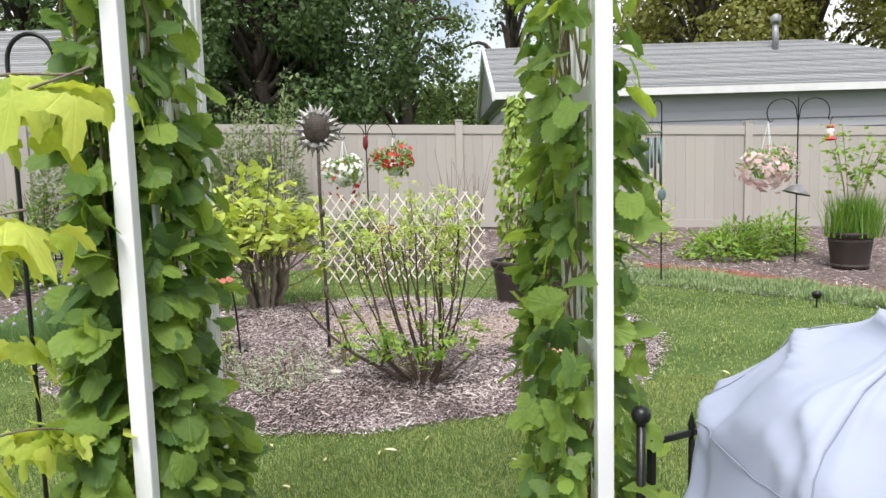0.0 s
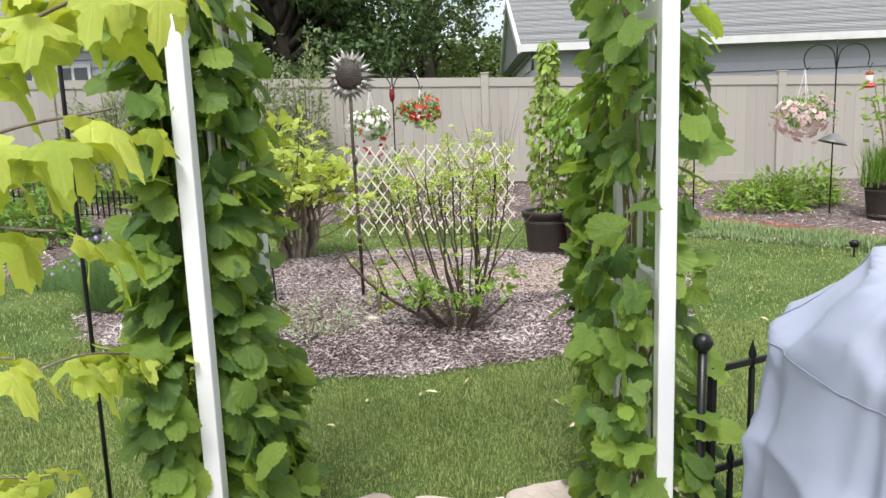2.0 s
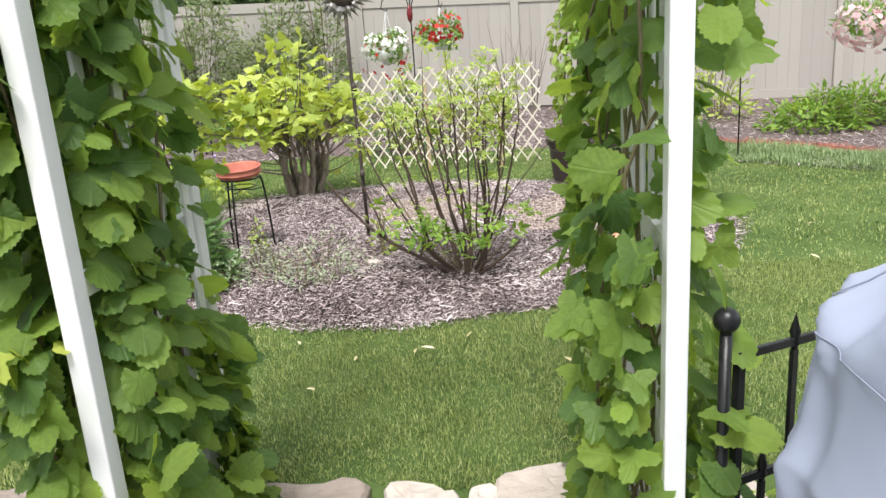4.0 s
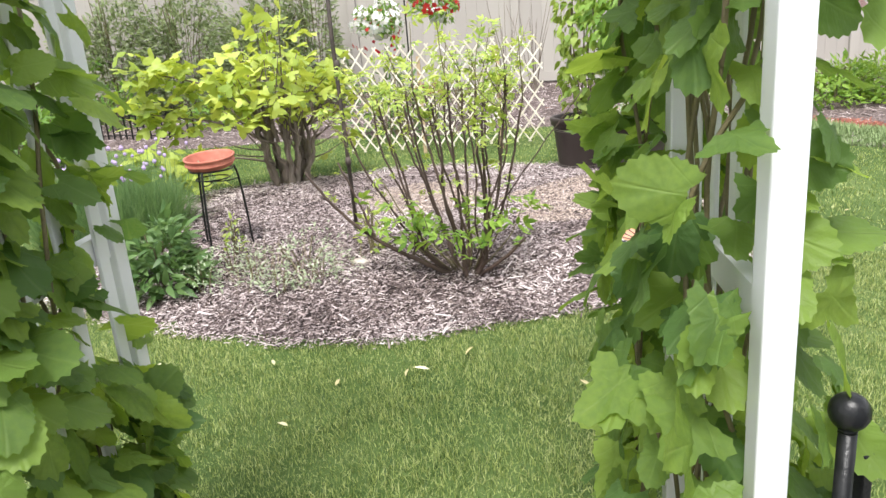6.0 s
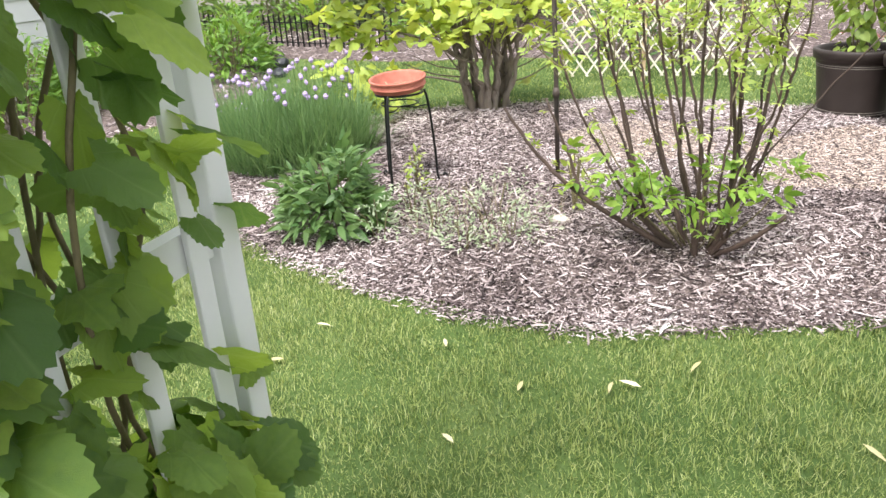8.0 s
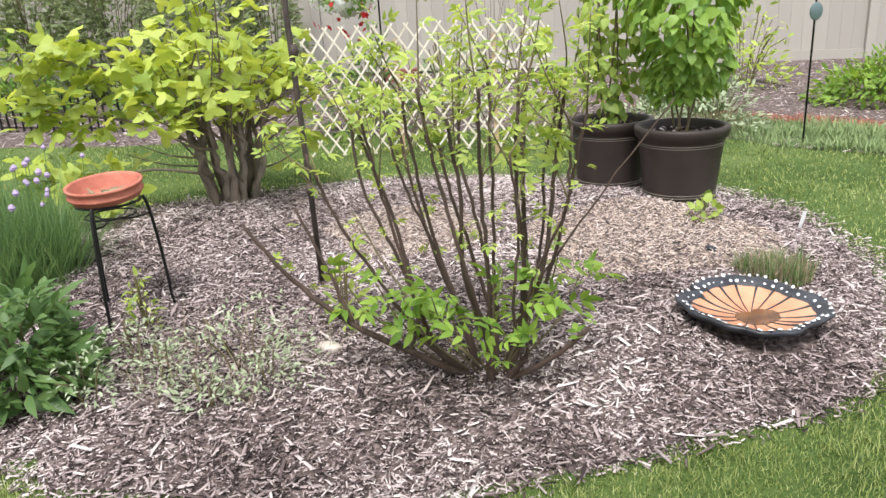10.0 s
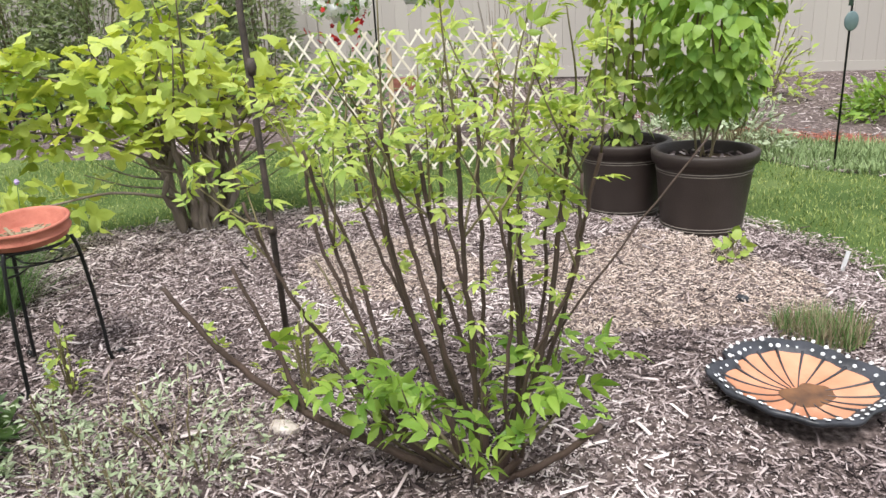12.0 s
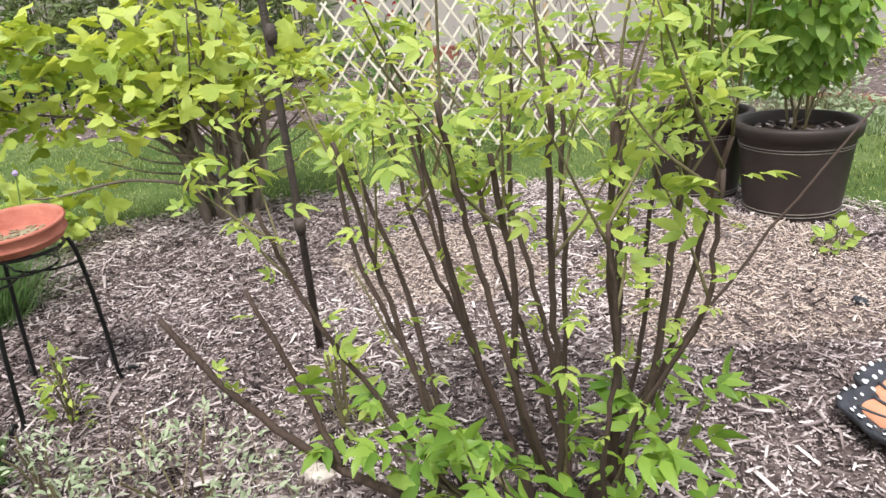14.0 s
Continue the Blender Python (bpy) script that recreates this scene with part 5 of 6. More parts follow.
zA = planter("dark brown resin planter with moulded lines, behind its twin", 0.74, 7.16)
zB = planter("dark brown resin planter with moulded lines, filled with mulch", 1.085, 6.76)
zC = planter("dark brown resin planter with moulded lines near the fence", 4.98, 8.85)
pot_vine("tall narrow green climbing plant growing from a brown planter", 0.74, 7.16, zA, 1.62, 0.25, 0.25, 750, lambda u: 0.5 + 0.9 * np.clip(u, 0, 0.35) - 1.05 * np.clip(u - 0.42, 0, 1), 0.0, 0.07, M_CLIMB)
pot_vine("bushy green climbing plant growing from a brown planter", 1.085, 6.76, zB, 1.12, 0.37, 0.36, 1150, lambda u: 0.12 + 1.35 * np.clip(u, 0, 0.6) - 0.9 * np.clip(u - 0.75, 0, 1), 0.17, 0.076, M_POTLEAF)
for x, y, z in ((0.74, 7.16, zA), (1.085, 6.76, zB)):
    chips = Shape()
    for k in range(70):
        a, r = RNG.uniform(0, 6.28), 0.22 * math.sqrt(RNG.random())
        chips.box(-0.022, 0.022, -0.007, 0.007, -0.003, 0.003, Matrix.Translation((r * math.cos(a), r * math.sin(a), 0.012 + 0.006 * RNG.random())) @ Euler((RNG.normal(0, 0.3), RNG.normal(0, 0.3), RNG.uniform(0, 6))).to_matrix().to_4x4())
    c = tagged(new("bark_chips", chips.mesh("bark_chips", M_CHIP)), "loose bark chips on the planter soil", "mulch", kind="stuff")
    c.matrix_world = Matrix.Translation((x, y, z))


def build_feather_plant():
    x, y = 4.98, 8.85
    t = thing("potted_plant", "feathery thin-stemmed plant in a brown planter", "plant", (x, y, zC), "vines in planters")
    spots = []
    for k in range(7):
        a = RNG.uniform(0, 6.28)
        out = RNG.uniform(0.1, 0.4)
        run = spline([(0.04 * math.cos(a), 0.04 * math.sin(a), 0), (out * 0.4 * math.cos(a), out * 0.4 * math.sin(a), 0.6), (out * math.cos(a), out * math.sin(a), RNG.uniform(1.0, 1.4))], 6)
        part("stem", Shape().tube(run, 0.007, 5).mesh("stem", M_DRY, True), t)
        spots += [tuple(p) for p in run[7:]] * 5
    leaves_on(t, "leaf_mass", LEAF_FAR, M_POTLEAF, spots, 0.09, 0.1)
    n = 900
    at = np.stack([RNG.normal(0.05, 0.12, n), RNG.normal(0, 0.12, n), np.zeros(n)], 1)
    V, F = blades(at, RNG.uniform(0.35, 0.62, n), 0.012, 0.28)
    part("grass_tuft", mesh_np("grass_tuft", V, F, M_MIDLEAF), t, kind="stuff")


build_feather_plant()


# ---- accordion lattice ----
def build_lattice():
    x0, x1, y, z0, z1 = -1.46, 0.47, 8.3, 0.26, 1.24
    t = thing("lattice_trellis", "expanding pale wooden lattice trellis with diamond openings", "trellis")
    step, slope = 0.128, 1.38
    hgt = z1 - z0
    run = hgt / slope
    for sgn in (1, -1):
        k = -int(run / step) - 1
        while True:
            xa = x0 + k * step
            if xa > x1 + (run if sgn < 0 else 0):
                break
            a, b = (xa, z0), (xa + sgn * run, z1)
            lo, hi = 0.0, 1.0
            if b[0] != a[0]:
                ta, tb = (x0 - a[0]) / (b[0] - a[0]), (x1 - a[0]) / (b[0] - a[0])
                lo, hi = max(lo, min(ta, tb)), min(hi, max(ta, tb))
            k += 1
            if hi - lo < 0.06:
                continue
            p = Vector((a[0] + (b[0] - a[0]) * lo, y + 0.004 * sgn, a[1] + (b[1] - a[1]) * lo))
            q = Vector((a[0] + (b[0] - a[0]) * hi, y + 0.004 * sgn, a[1] + (b[1] - a[1]) * hi))
            d = q - p
            m = Matrix.Translation(p) @ Matrix.Rotation(math.atan2(d.x, d.z), 4, "Y")
            part("slat", Shape().box(-0.0075, 0.0075, -0.0035, 0.0035, -0.02, d.length + 0.02, m).mesh("slat", M_LATTICE), t)
    for x in (-0.72, 0.05):
        part("stake", Shape().box(x - 0.018, x + 0.018, y + 0.01, y + 0.04, 0.1, 1.14, bevel=0.003).mesh("stake", M_STAKE), t, "tan wooden stake")


build_lattice()


# ---- hooks, baskets, feeder, chimes ----
def double_hook(label, x, y, top, half, tip):
    z0 = gz(x, y)
    t = thing("shepherd_hook", label, "garden hook", (x, y, z0))
    part("pole", Shape().tube([(0, 0, -0.02), (0, 0, top - z0 - 0.05), (0, 0, top - z0 + 0.04)], 0.009, 8).mesh("pole", M_BLACK, True), t)
    for sgn in (-1, 1):
        arc = [(sgn * (0.02 + half * 0.5 * (1 - math.cos(a))), 0, top - z0 - 0.2 + 0.2 * math.sin(a) ** 0.8) for a in np.linspace(0.02, math.pi * 0.98, 16)]
        end = [(sgn * half, 0, tip - z0), (sgn * (half - 0.03), 0, tip - z0 - 0.03), (sgn * (half - 0.06), 0, tip - z0)] if sgn < 0 else [(half, 0, tip - z0), (half + 0.03, 0, tip - z0 - 0.03), (half + 0.06, 0, tip - z0 + 0.02)]
        part("arm", Shape().tube([(0, 0, top - z0 - 0.3)] + arc + end, 0.007, 7).mesh("arm", M_BLACK, True), t)
    return t


hook1 = double_hook("black double shepherd's hook with two flower baskets", -0.99, 9.85, 2.16, 0.34, 1.98)
part("ornament", Shape().lathe([(0.0001, -0.11), (0.03, -0.07), (0.038, 0.0), (0.03, 0.07), (0.0001, 0.11)], 14).mesh("ornament", M_DKRED, True), hook1, "dark red glass ornament", Matrix.Translation((-0.005, -0.03, 1.9 - gz(-0.99, 9.85))))
hook2 = double_hook("black double shepherd's hook with basket and feeder", 4.55, 9.35, 2.28, 0.38, 2.02)
part("baffle", Shape().lathe([(0.012, 0.09), (0.05, 0.085), (0.17, -0.02), (0.175, -0.03), (0.16, -0.025), (0.04, 0.07), (0.012, 0.08)], 28).mesh("baffle", M_VENT, True), hook2, "grey metal squirrel baffle", Matrix.Translation((0.0, 0, 0.92)) @ Matrix.Rotation(radians(14), 4, "Y"))


def basket(label, x, y, z, hang, petals, r=0.2):
    """A hanging basket: bowl, wires, a round mass of leaves and many small flowers."""
    t = thing("hanging_basket", label, "hanging basket", (x, y, z), "flower baskets")
    part("bowl", Shape().lathe([(0.0001, -0.15), (0.07, -0.15), (0.11, -0.04), (0.125, 0.02), (0.118, 0.02), (0.1, -0.03)], 24).mesh("bowl", M_WHITE, True), t, "white plastic bowl")
    for k in range(3):
        a = 2 * math.pi * k / 3 + 0.4
        part("wire", Shape().tube([(0.12 * math.cos(a), 0.12 * math.sin(a), 0.0), (0, 0, hang - z)], 0.004, 5).mesh("wire", M_WHITE), t)
    p, d = cloud(420, (0, 0, 0.06), (r, r, r * 0.62), 0.5)
    V, F = scatter(LEAF_OVAL, p, unit(d + RNG.normal(0, 0.6, d.shape)), unit(d + np.array([0, 0, 0.6])), RNG.uniform(0.05, 0.09, len(p)))
    part("leaf_mass", mesh_np("leaf_mass", V, F, M_MIDLEAF, True), t, kind="stuff")
    bloom = (np.array([[0, 0, 0.1]] + [[math.cos(a) * (1 if k % 2 else 0.62), math.sin(a) * (1 if k % 2 else 0.62), 0.28 if k % 2 else 0.0] for k, a in enumerate(np.linspace(0, 2 * np.pi, 11)[:-1])]), np.array([(0, 1 + k, 1 + (k + 1) % 10) for k in range(10)]))
    for mat, n, lo, name, droop in petals:
        p, d = cloud(n, (0, 0, 0.05 - droop), (r * 1.08, r * 1.08, r * 0.72 + droop * 0.4), 0.9)
        keep = p[:, 2] > lo
        p, d = p[keep], d[keep]
        V, F = scatter(bloom, p, unit(np.cross(d, RNG.normal(0, 1, d.shape))), d, RNG.uniform(0.026, 0.042, len(p)))
        part("blossoms", mesh_np("blossoms", V, F, mat), t, name, kind="stuff")


basket("hanging basket of white and red geraniums", -1.30, 9.85, 1.47, 1.96, [(M_WPETAL, 210, -0.10, "white blossoms", 0.0), (M_RED, 42, -0.4, "red blossoms", 0.16)], 0.28)
basket("hanging basket of red geraniums in a white bowl", -0.63, 9.85, 1.60, 1.96, [(M_RED, 130, -0.04, "red blossoms", 0.0)], 0.28)
basket("hanging basket of pale pink trailing flowers", 4.17, 9.35, 1.42, 2.0, [(M_PINK, 300, -0.35, "pink blossoms", 0.08), (M_WPETAL, 16, -0.3, "white blossoms", 0.06)], 0.31)


def build_feeder():
    t = thing("bird_feeder", "red and clear hummingbird feeder on the hook", "bird feeder", (4.96, 9.35, 1.80))
    part("base", Shape().lathe([(0.0001, -0.06), (0.05, -0.06), (0.085, -0.045), (0.085, -0.03), (0.04, -0.015), (0.0001, -0.01)], 24).mesh("base", M_REDPLASTIC, True), t, "red plastic base")
    part("bottle", Shape().lathe([(0.0001, -0.012), (0.04, -0.012), (0.048, 0.0), (0.048, 0.08), (0.03, 0.1), (0.0001, 0.1)], 20).mesh("bottle", M_CLEAR, True), t, "clear bottle")
    part("cap", Shape().lathe([(0.0001, 0.1), (0.045, 0.1), (0.045, 0.125), (0.02, 0.145), (0.0001, 0.147)], 20).mesh("cap", M_REDPLASTIC, True), t, "red cap")
    part("hanger", Shape().tube([(0, 0, 0.145), (0.0, 0, 0.2)], 0.003, 5).mesh("hanger", M_BLACK), t)


build_feeder()


def build_chime():
    x, y = 2.47, 8.2
    z0 = gz(x, y)
    t = thing("wind_chime_stand", "dark metal wind chime hanging on a thin iron pole", "wind chime", (x, y, z0))
    top = 2.2 - z0
    arc = [(-0.045 + 0.045 * math.cos(a), 0, top - 0.05 + 0.06 * math.sin(a)) for a in np.linspace(0, math.pi, 10)]
    part("pole", Shape().tube([(0, 0, -0.02), (0, 0, 1.2)] + arc + [(-0.09, 0, top - 0.1)], 0.008, 7).mesh("pole", M_BLACK, True), t)
    part("disc", Shape().lathe([(0.0001, -0.008), (0.1, -0.008), (0.105, 0), (0.1, 0.008), (0.0001, 0.008)], 24).mesh("disc", M_TEAL, True), t, m=Matrix.Translation((-0.09, 0, 1.86 - z0)))
    for k in range(6):
        a = 2 * math.pi * k / 6
        px, py = -0.09 + 0.08 * math.cos(a), 0.08 * math.sin(a)
        part("tube", Shape().tube([(px, py, 1.80 - z0), (px, py, (1.26 + 0.05 * k) - z0)], 0.014, 10).mesh("tube", M_TEAL, True), t)
        part("cord", Shape().tube([(px, py, 1.80 - z0), (px, py, 1.855 - z0)], 0.002, 4).mesh("cord", M_BLACK), t)
    for k in range(3):
        a = 2 * math.pi * k / 3
        part("cord", Shape().tube([(-0.09 + 0.09 * math.cos(a), 0.09 * math.sin(a), 1.868 - z0), (-0.09, 0, top - 0.1)], 0.002, 4).mesh("cord", M_BLACK), t)
    part("tag", Shape().lathe([(0.0001, -0.004), (0.05, -0.004), (0.055, 0), (0.05, 0.004), (0.0001, 0.004)], 20).mesh("tag", M_TEAL, True), t, "grey-blue oval tag", Matrix.Translation((0.0, -0.013, 1.16 - z0)) @ Matrix.Rotation(radians(90), 4, "X") @ Matrix.Diagonal((0.9, 1.2, 1, 1)))


build_chime()


# ---- low iron edging fence ----
def build_edging():
    t = thing("iron_edging", "low black iron picket edging fence", "fence")
    a, b = Vector((-7.6, 10.5, 0)), Vector((-3.7, 9.75, 0))
    n = 44
    d = (b - a).normalized()
    ang = math.atan2(d.y, d.x)
    za, zb = gz(a.x, a.y), gz(b.x, b.y)
    for z in (0.06, 0.3):
        part("rail", Shape().tube([(a.x, a.y, za + z), (b.x, b.y, zb + z)], 0.008, 6).mesh("rail", M_BLACK), t)
    pk = Shape().box(-0.009, 0.009, -0.006, 0.006, -0.02, 0.37).add([(-0.012, -0.006, 0.371), (0.012, -0.006, 0.371), (0.012, 0.006, 0.371), (-0.012, 0.006, 0.371), (0, 0, 0.42)], [(0, 1, 4), (1, 2, 4), (2, 3, 4), (3, 0, 4), (3, 2, 1, 0)]).mesh("picket", M_BLACK)
    for k in range(n + 1):
        p = a.lerp(b, k / n)
        part("picket", pk, t, m=Matrix.Translation((p.x, p.y, gz(p.x, p.y))) @ Matrix.Rotation(ang, 4, "Z"))


build_edging()


# ---- garden plants ----
def clump(name, label, x, y, rx, ry, h, n, size, mat, template=LEAF_OVAL, up=0.5, category="plant", base=0.02, group=""):
    """A leafy mound: leaves on short stems, thick to the skin, uneven on top."""
    z0 = gz(x, y)
    t = thing(name, label, category, (x, y, z0), group)
    st = Shape()
    for k in range(14 if h > 0.35 else 5):
        a, r = RNG.uniform(0, 6.28), RNG.uniform(0.2, 0.9)
        st.tube([(0.15 * rx * math.cos(a), 0.15 * ry * math.sin(a), 0), (0.6 * r * rx * math.cos(a), 0.6 * r * ry * math.sin(a), 0.5 * h), (r * rx * math.cos(a), r * ry * math.sin(a), h * (1 - 0.5 * r * r))], 0.0012 + 0.009 * min(h, 0.5), 5)
    part("stem", st.mesh("stem", M_TWIG), t, kind="stuff")
    p, d = cloud(n, (0, 0, 0), (rx, ry, h), 0.55)
    p[:, 2] = np.abs(p[:, 2]) * (1 + RNG.normal(0, 0.08, n)) + base
    d[:, 2] = np.abs(d[:, 2])
    tip = unit(d * np.array([1, 1, 0.5]) + RNG.normal(0, 0.45, d.shape))
    V, F = scatter(template, p, tip, unit(d * 0.5 + np.array([0, 0, up]) + RNG.normal(0, 0.3, d.shape)), size * RNG.uniform(0.6, 1.3, n))
    part("leaf_mass", mesh_np("leaf_mass", V, F, mat, True), t, kind="stuff")
    return t


def tuft(name, label, x, y, rx, ry, h, n, width, mat, lean=0.25, category="plant", blooms=0, bloom_mat=None):
    z0 = gz(x, y)
    t = thing(name, label, category, (x, y, z0))
    a, r = RNG.uniform(0, 6.28, n), np.sqrt(RNG.random(n))
    at = np.stack([rx * r * np.cos(a), ry * r * np.sin(a), np.zeros(n)], 1)
    V, F = blades(at, h * RNG.uniform(0.55, 1.1, n), width, lean)
    part("blade_mass", mesh_np("blade_mass", V, F, mat), t, kind="stuff")
    if blooms:
        ball = Shape().lathe([(0.0001, -0.016)] + [(0.016 * math.sin(q) * (1 if k % 2 else 0.82), -0.016 * math.cos(q)) for k, q in enumerate(np.linspace(0.3, 2.9, 7))] + [(0.0001, 0.019)], 9).mesh("blossom", bloom_mat)
        for k in range(blooms):
            a, r = RNG.uniform(0, 6.28), math.sqrt(RNG.random())
            px, py = rx * 1.1 * r * math.cos(a), ry * 1.1 * r * math.sin(a)
            bz = h * RNG.uniform(0.75, 1.12)
            bl = part("blossom", ball, t, "lilac pompom blossom", Matrix.Translation((px * 1.15, py * 1.15, bz)) @ Matrix.Scale(RNG.uniform(0.7, 1.15), 4))
            part("stalk", Shape().tube([(px, py, 0), (px * 1.1, py * 1.1, bz * 0.6), (px * 1.15, py * 1.15, bz - 0.01)], 0.0022, 4).mesh("stalk", M_CHIVE), t)
    return t


tuft("chives", "dense clump of chives with lilac pompom blossoms", -2.68, 5.76, 0.50, 0.40, 0.57, 5200, 0.005, M_CHIVE, 0.75, blooms=62, bloom_mat=M_LILAC)
tuft("chives", "low clump of lilac flowering chives by the lawn", -3.75, 6.5, 0.5, 0.3, 0.18, 900, 0.006, M_CHIVE, 0.4, blooms=24, bloom_mat=M_LILAC)
clump("sage_plant", "leafy dark green perennial clump at the bed edge", -1.85, 4.73, 0.25, 0.23, 0.33, 820, 0.10, M_DEEP, LEAF_LANCE)
clump("silver_sprig", "small pale silvery sprig with tiny leaves", -1.56, 4.60, 0.12, 0.10, 0.2, 190, 0.028, M_SILVER)
clump("small_herb", "half-dry low herb with fine grey-green leaves", -1.05, 4.74, 0.36, 0.26, 0.22, 420, 0.026, M_SILVER)
tuft("dry_grass", "low dry brown stalks in the mulch", -1.08, 4.72, 0.40, 0.26, 0.26, 130, 0.0025, M_DRY, 1.0)
for x, y, r, h in ((-1.30, 4.66, 0.11, 0.17), (-1.47, 4.82, 0.10, 0.20), (-0.92, 4.62, 0.12, 0.15), (-1.12, 4.52, 0.10, 0.14)):
    clump("silver_sprig", "small pale silvery sprig with tiny leaves", x, y, r, r * 0.9, h, 150, 0.026, M_SILVER)
clump("seedling", "small yellow-green seedling in mulch", -1.55, 5.10, 0.05, 0.05, 0.26, 60, 0.045, M_LIME)
clump("seedling", "small yellow-green seedling in mulch", 1.07, 6.22, 0.08, 0.07, 0.12, 34, 0.055, M_CLIMB, LEAF_HEART)
clump("seedling", "small yellow-green seedling in mulch", -0.72, 5.05, 0.07, 0.07, 0.3, 50, 0.06, M_LIME)
tuft("thyme_tuft", "low tuft of thin green-brown stems", 1.12, 5.42, 0.17, 0.12, 0.13, 700, 0.004, M_DRY, 0.5)
tuft("thyme_tuft", "low tuft of thin green stems", 1.12, 5.42, 0.17, 0.12, 0.15, 420, 0.004, M_DEEP, 0.5)
# right back bed
clump("peony_plant", "broad green perennial clump in the back bed", 3.85, 9.75, 0.55, 0.45, 0.42, 1300, 0.09, M_POTLEAF)
clump("peony_plant", "broad green perennial clump in the back bed", 4.6, 10.2, 0.55, 0.45, 0.46, 1300, 0.09, M_POTLEAF)
clump("lime_shrub", "loose lime green shrub by the fence", 3.0, 11.0, 0.5, 0.45, 0.85, 420, 0.1, M_LIME)
tuft("ornamental_grass", "dense clump of dark green grass leaves", 1.95, 9.7, 0.4, 0.35, 0.5, 1600, 0.008, M_CHIVE, 0.3)
clump("silver_shrub", "silvery half-bare perennial in the back bed", 1.95, 8.75, 0.42, 0.32, 0.42, 700, 0.06, M_SILVER)
clump("silver_shrub", "silvery half-bare perennial in the back bed", 1.45, 8.9, 0.34, 0.3, 0.32, 420, 0.055, M_SILVER)
tuft("dry_grass", "dry brown stalks in the back bed", 1.75, 8.7, 0.5, 0.3, 0.3, 320, 0.004, M_DRY, 0.6)
# centre, along the fence
for k, (x, y) in enumerate(((0.15, 11.6), (0.55, 11.9))):
    t = thing("bare_shrub", "bare purple-brown twiggy shrub before the fence", "shrub", (x, y, gz(x, y)))
    for j in range(12):
        a, o = RNG.uniform(0, 6.28), RNG.uniform(0.05, 0.45)
        h = RNG.uniform(0.9, 1.5)
        part("stem", Shape().tube([(0.03 * math.cos(a), 0.03 * math.sin(a), 0), (0.4 * o * math.cos(a), 0.4 * o * math.sin(a), 0.5 * h), (o * math.cos(a), o * math.sin(a), h)], [0.007, 0.005, 0.002], 5).mesh("stem", M_BARK), t)
clump("dark_shrub", "dark green shrub behind the lattice", -1.15, 9.3, 0.5, 0.4, 0.8, 560, 0.09, M_DEEP)
clump("dark_shrub", "grey-green trailing shrub behind the lattice", -0.35, 9.6, 0.4, 0.35, 0.9, 360, 0.07, M_SILVER)
t = thing("brick_block", "single red clay brick edging block", "brick", (-1.02, 12.4, gz(-1.02, 12.4)))
part("block", Shape().box(-0.24, 0.24, -0.06, 0.06, 0, 0.17, bevel=0.008).mesh("block", M_BRICK), t)
# left: tall shrubs before the fence, side bed
for x, y, r, h, n in ((-3.3, 11.6, 0.8, 1.9, 900), (-4.6, 11.9, 0.9, 2.0, 900), (-5.7, 11.9, 0.9, 1.9, 800), (-2.6, 11.9, 0.5, 2.1, 420)):
    t = clump("willow_shrub", "tall airy grey-green shrub before the fence", x, y, r, 0.6, h, 6 * n, 0.09, M_WILLOW, category="shrub")
    for j in range(9):
        a, o = RNG.uniform(0, 6.28), RNG.uniform(0.1, 0.8) * r
        part("stem", Shape().tube([(0.12 * o * math.cos(a), 0.12 * o * math.sin(a), 0), (0.5 * o * math.cos(a), 0.5 * o * math.sin(a), 0.5 * h), (o * math.cos(a), o * math.sin(a), 0.78 * h)], [0.008, 0.005, 0.002], 5).mesh("stem", M_BARK), t)
for x, y, r, h, n in ((-6.3, 11.5, 0.9, 0.9, 700), (-8.2, 11.6, 0.9, 1.0, 700), (-5.3, 10.9, 0.5, 0.5, 320), (-3.6, 10.6, 0.45, 0.45, 320)):
    clump("perennial", "green perennial clump before the fence", x, y, r, 0.5, h, n, 0.11, M_MIDLEAF)
for x, y, r, h, n in ((-5.5, 7.3, 0.6, 0.72, 1100), (-5.1, 8.5, 0.5, 0.55, 900), (-5.5, 9.1, 0.6, 0.58, 1000), (-6.05, 8.2, 0.7, 0.62, 1300), (-6.1, 6.6, 0.65, 0.65, 1000), (-6.25, 7.4, 0.55, 0.6, 800)):
    clump("perennial", "lush mid green perennial in the side bed", x, y, r, r, h, n, 0.11, M_MIDLEAF, LEAF_LANCE)
t = clump("fern_plant", "small light green seedling patch by the iron panel", 0.72, 2.3, 0.16, 0.12, 0.14, 120, 0.05, M_LIME)


# ---- small stones, fallen leaves, path lights ----
def rock(label, x, y, w, d, h, mat=None):
    bm = bmesh.new()
    bmesh.ops.create_icosphere(bm, subdivisions=2, radius=1)
    for v in bm.verts:
        k = 1 + 0.28 * noise.noise(v.co * 1.4 + Vector((x * 7, y * 5, 0)))
        v.co = Vector((v.co.x * w * k, v.co.y * d * k, v.co.z * h * k))
    me = bpy.data.meshes.new("rock")
    bm.to_mesh(me)
    bm.free()
    me.materials.append(mat or M_ROCK)
    ob = tagged(new("rock", me), label, "stone")
    ob.matrix_world = Matrix.Translation((x, y, gz(x, y) + 0.012 + h * 0.35)) @ Matrix.Rotation(x * 9, 4, "Z")


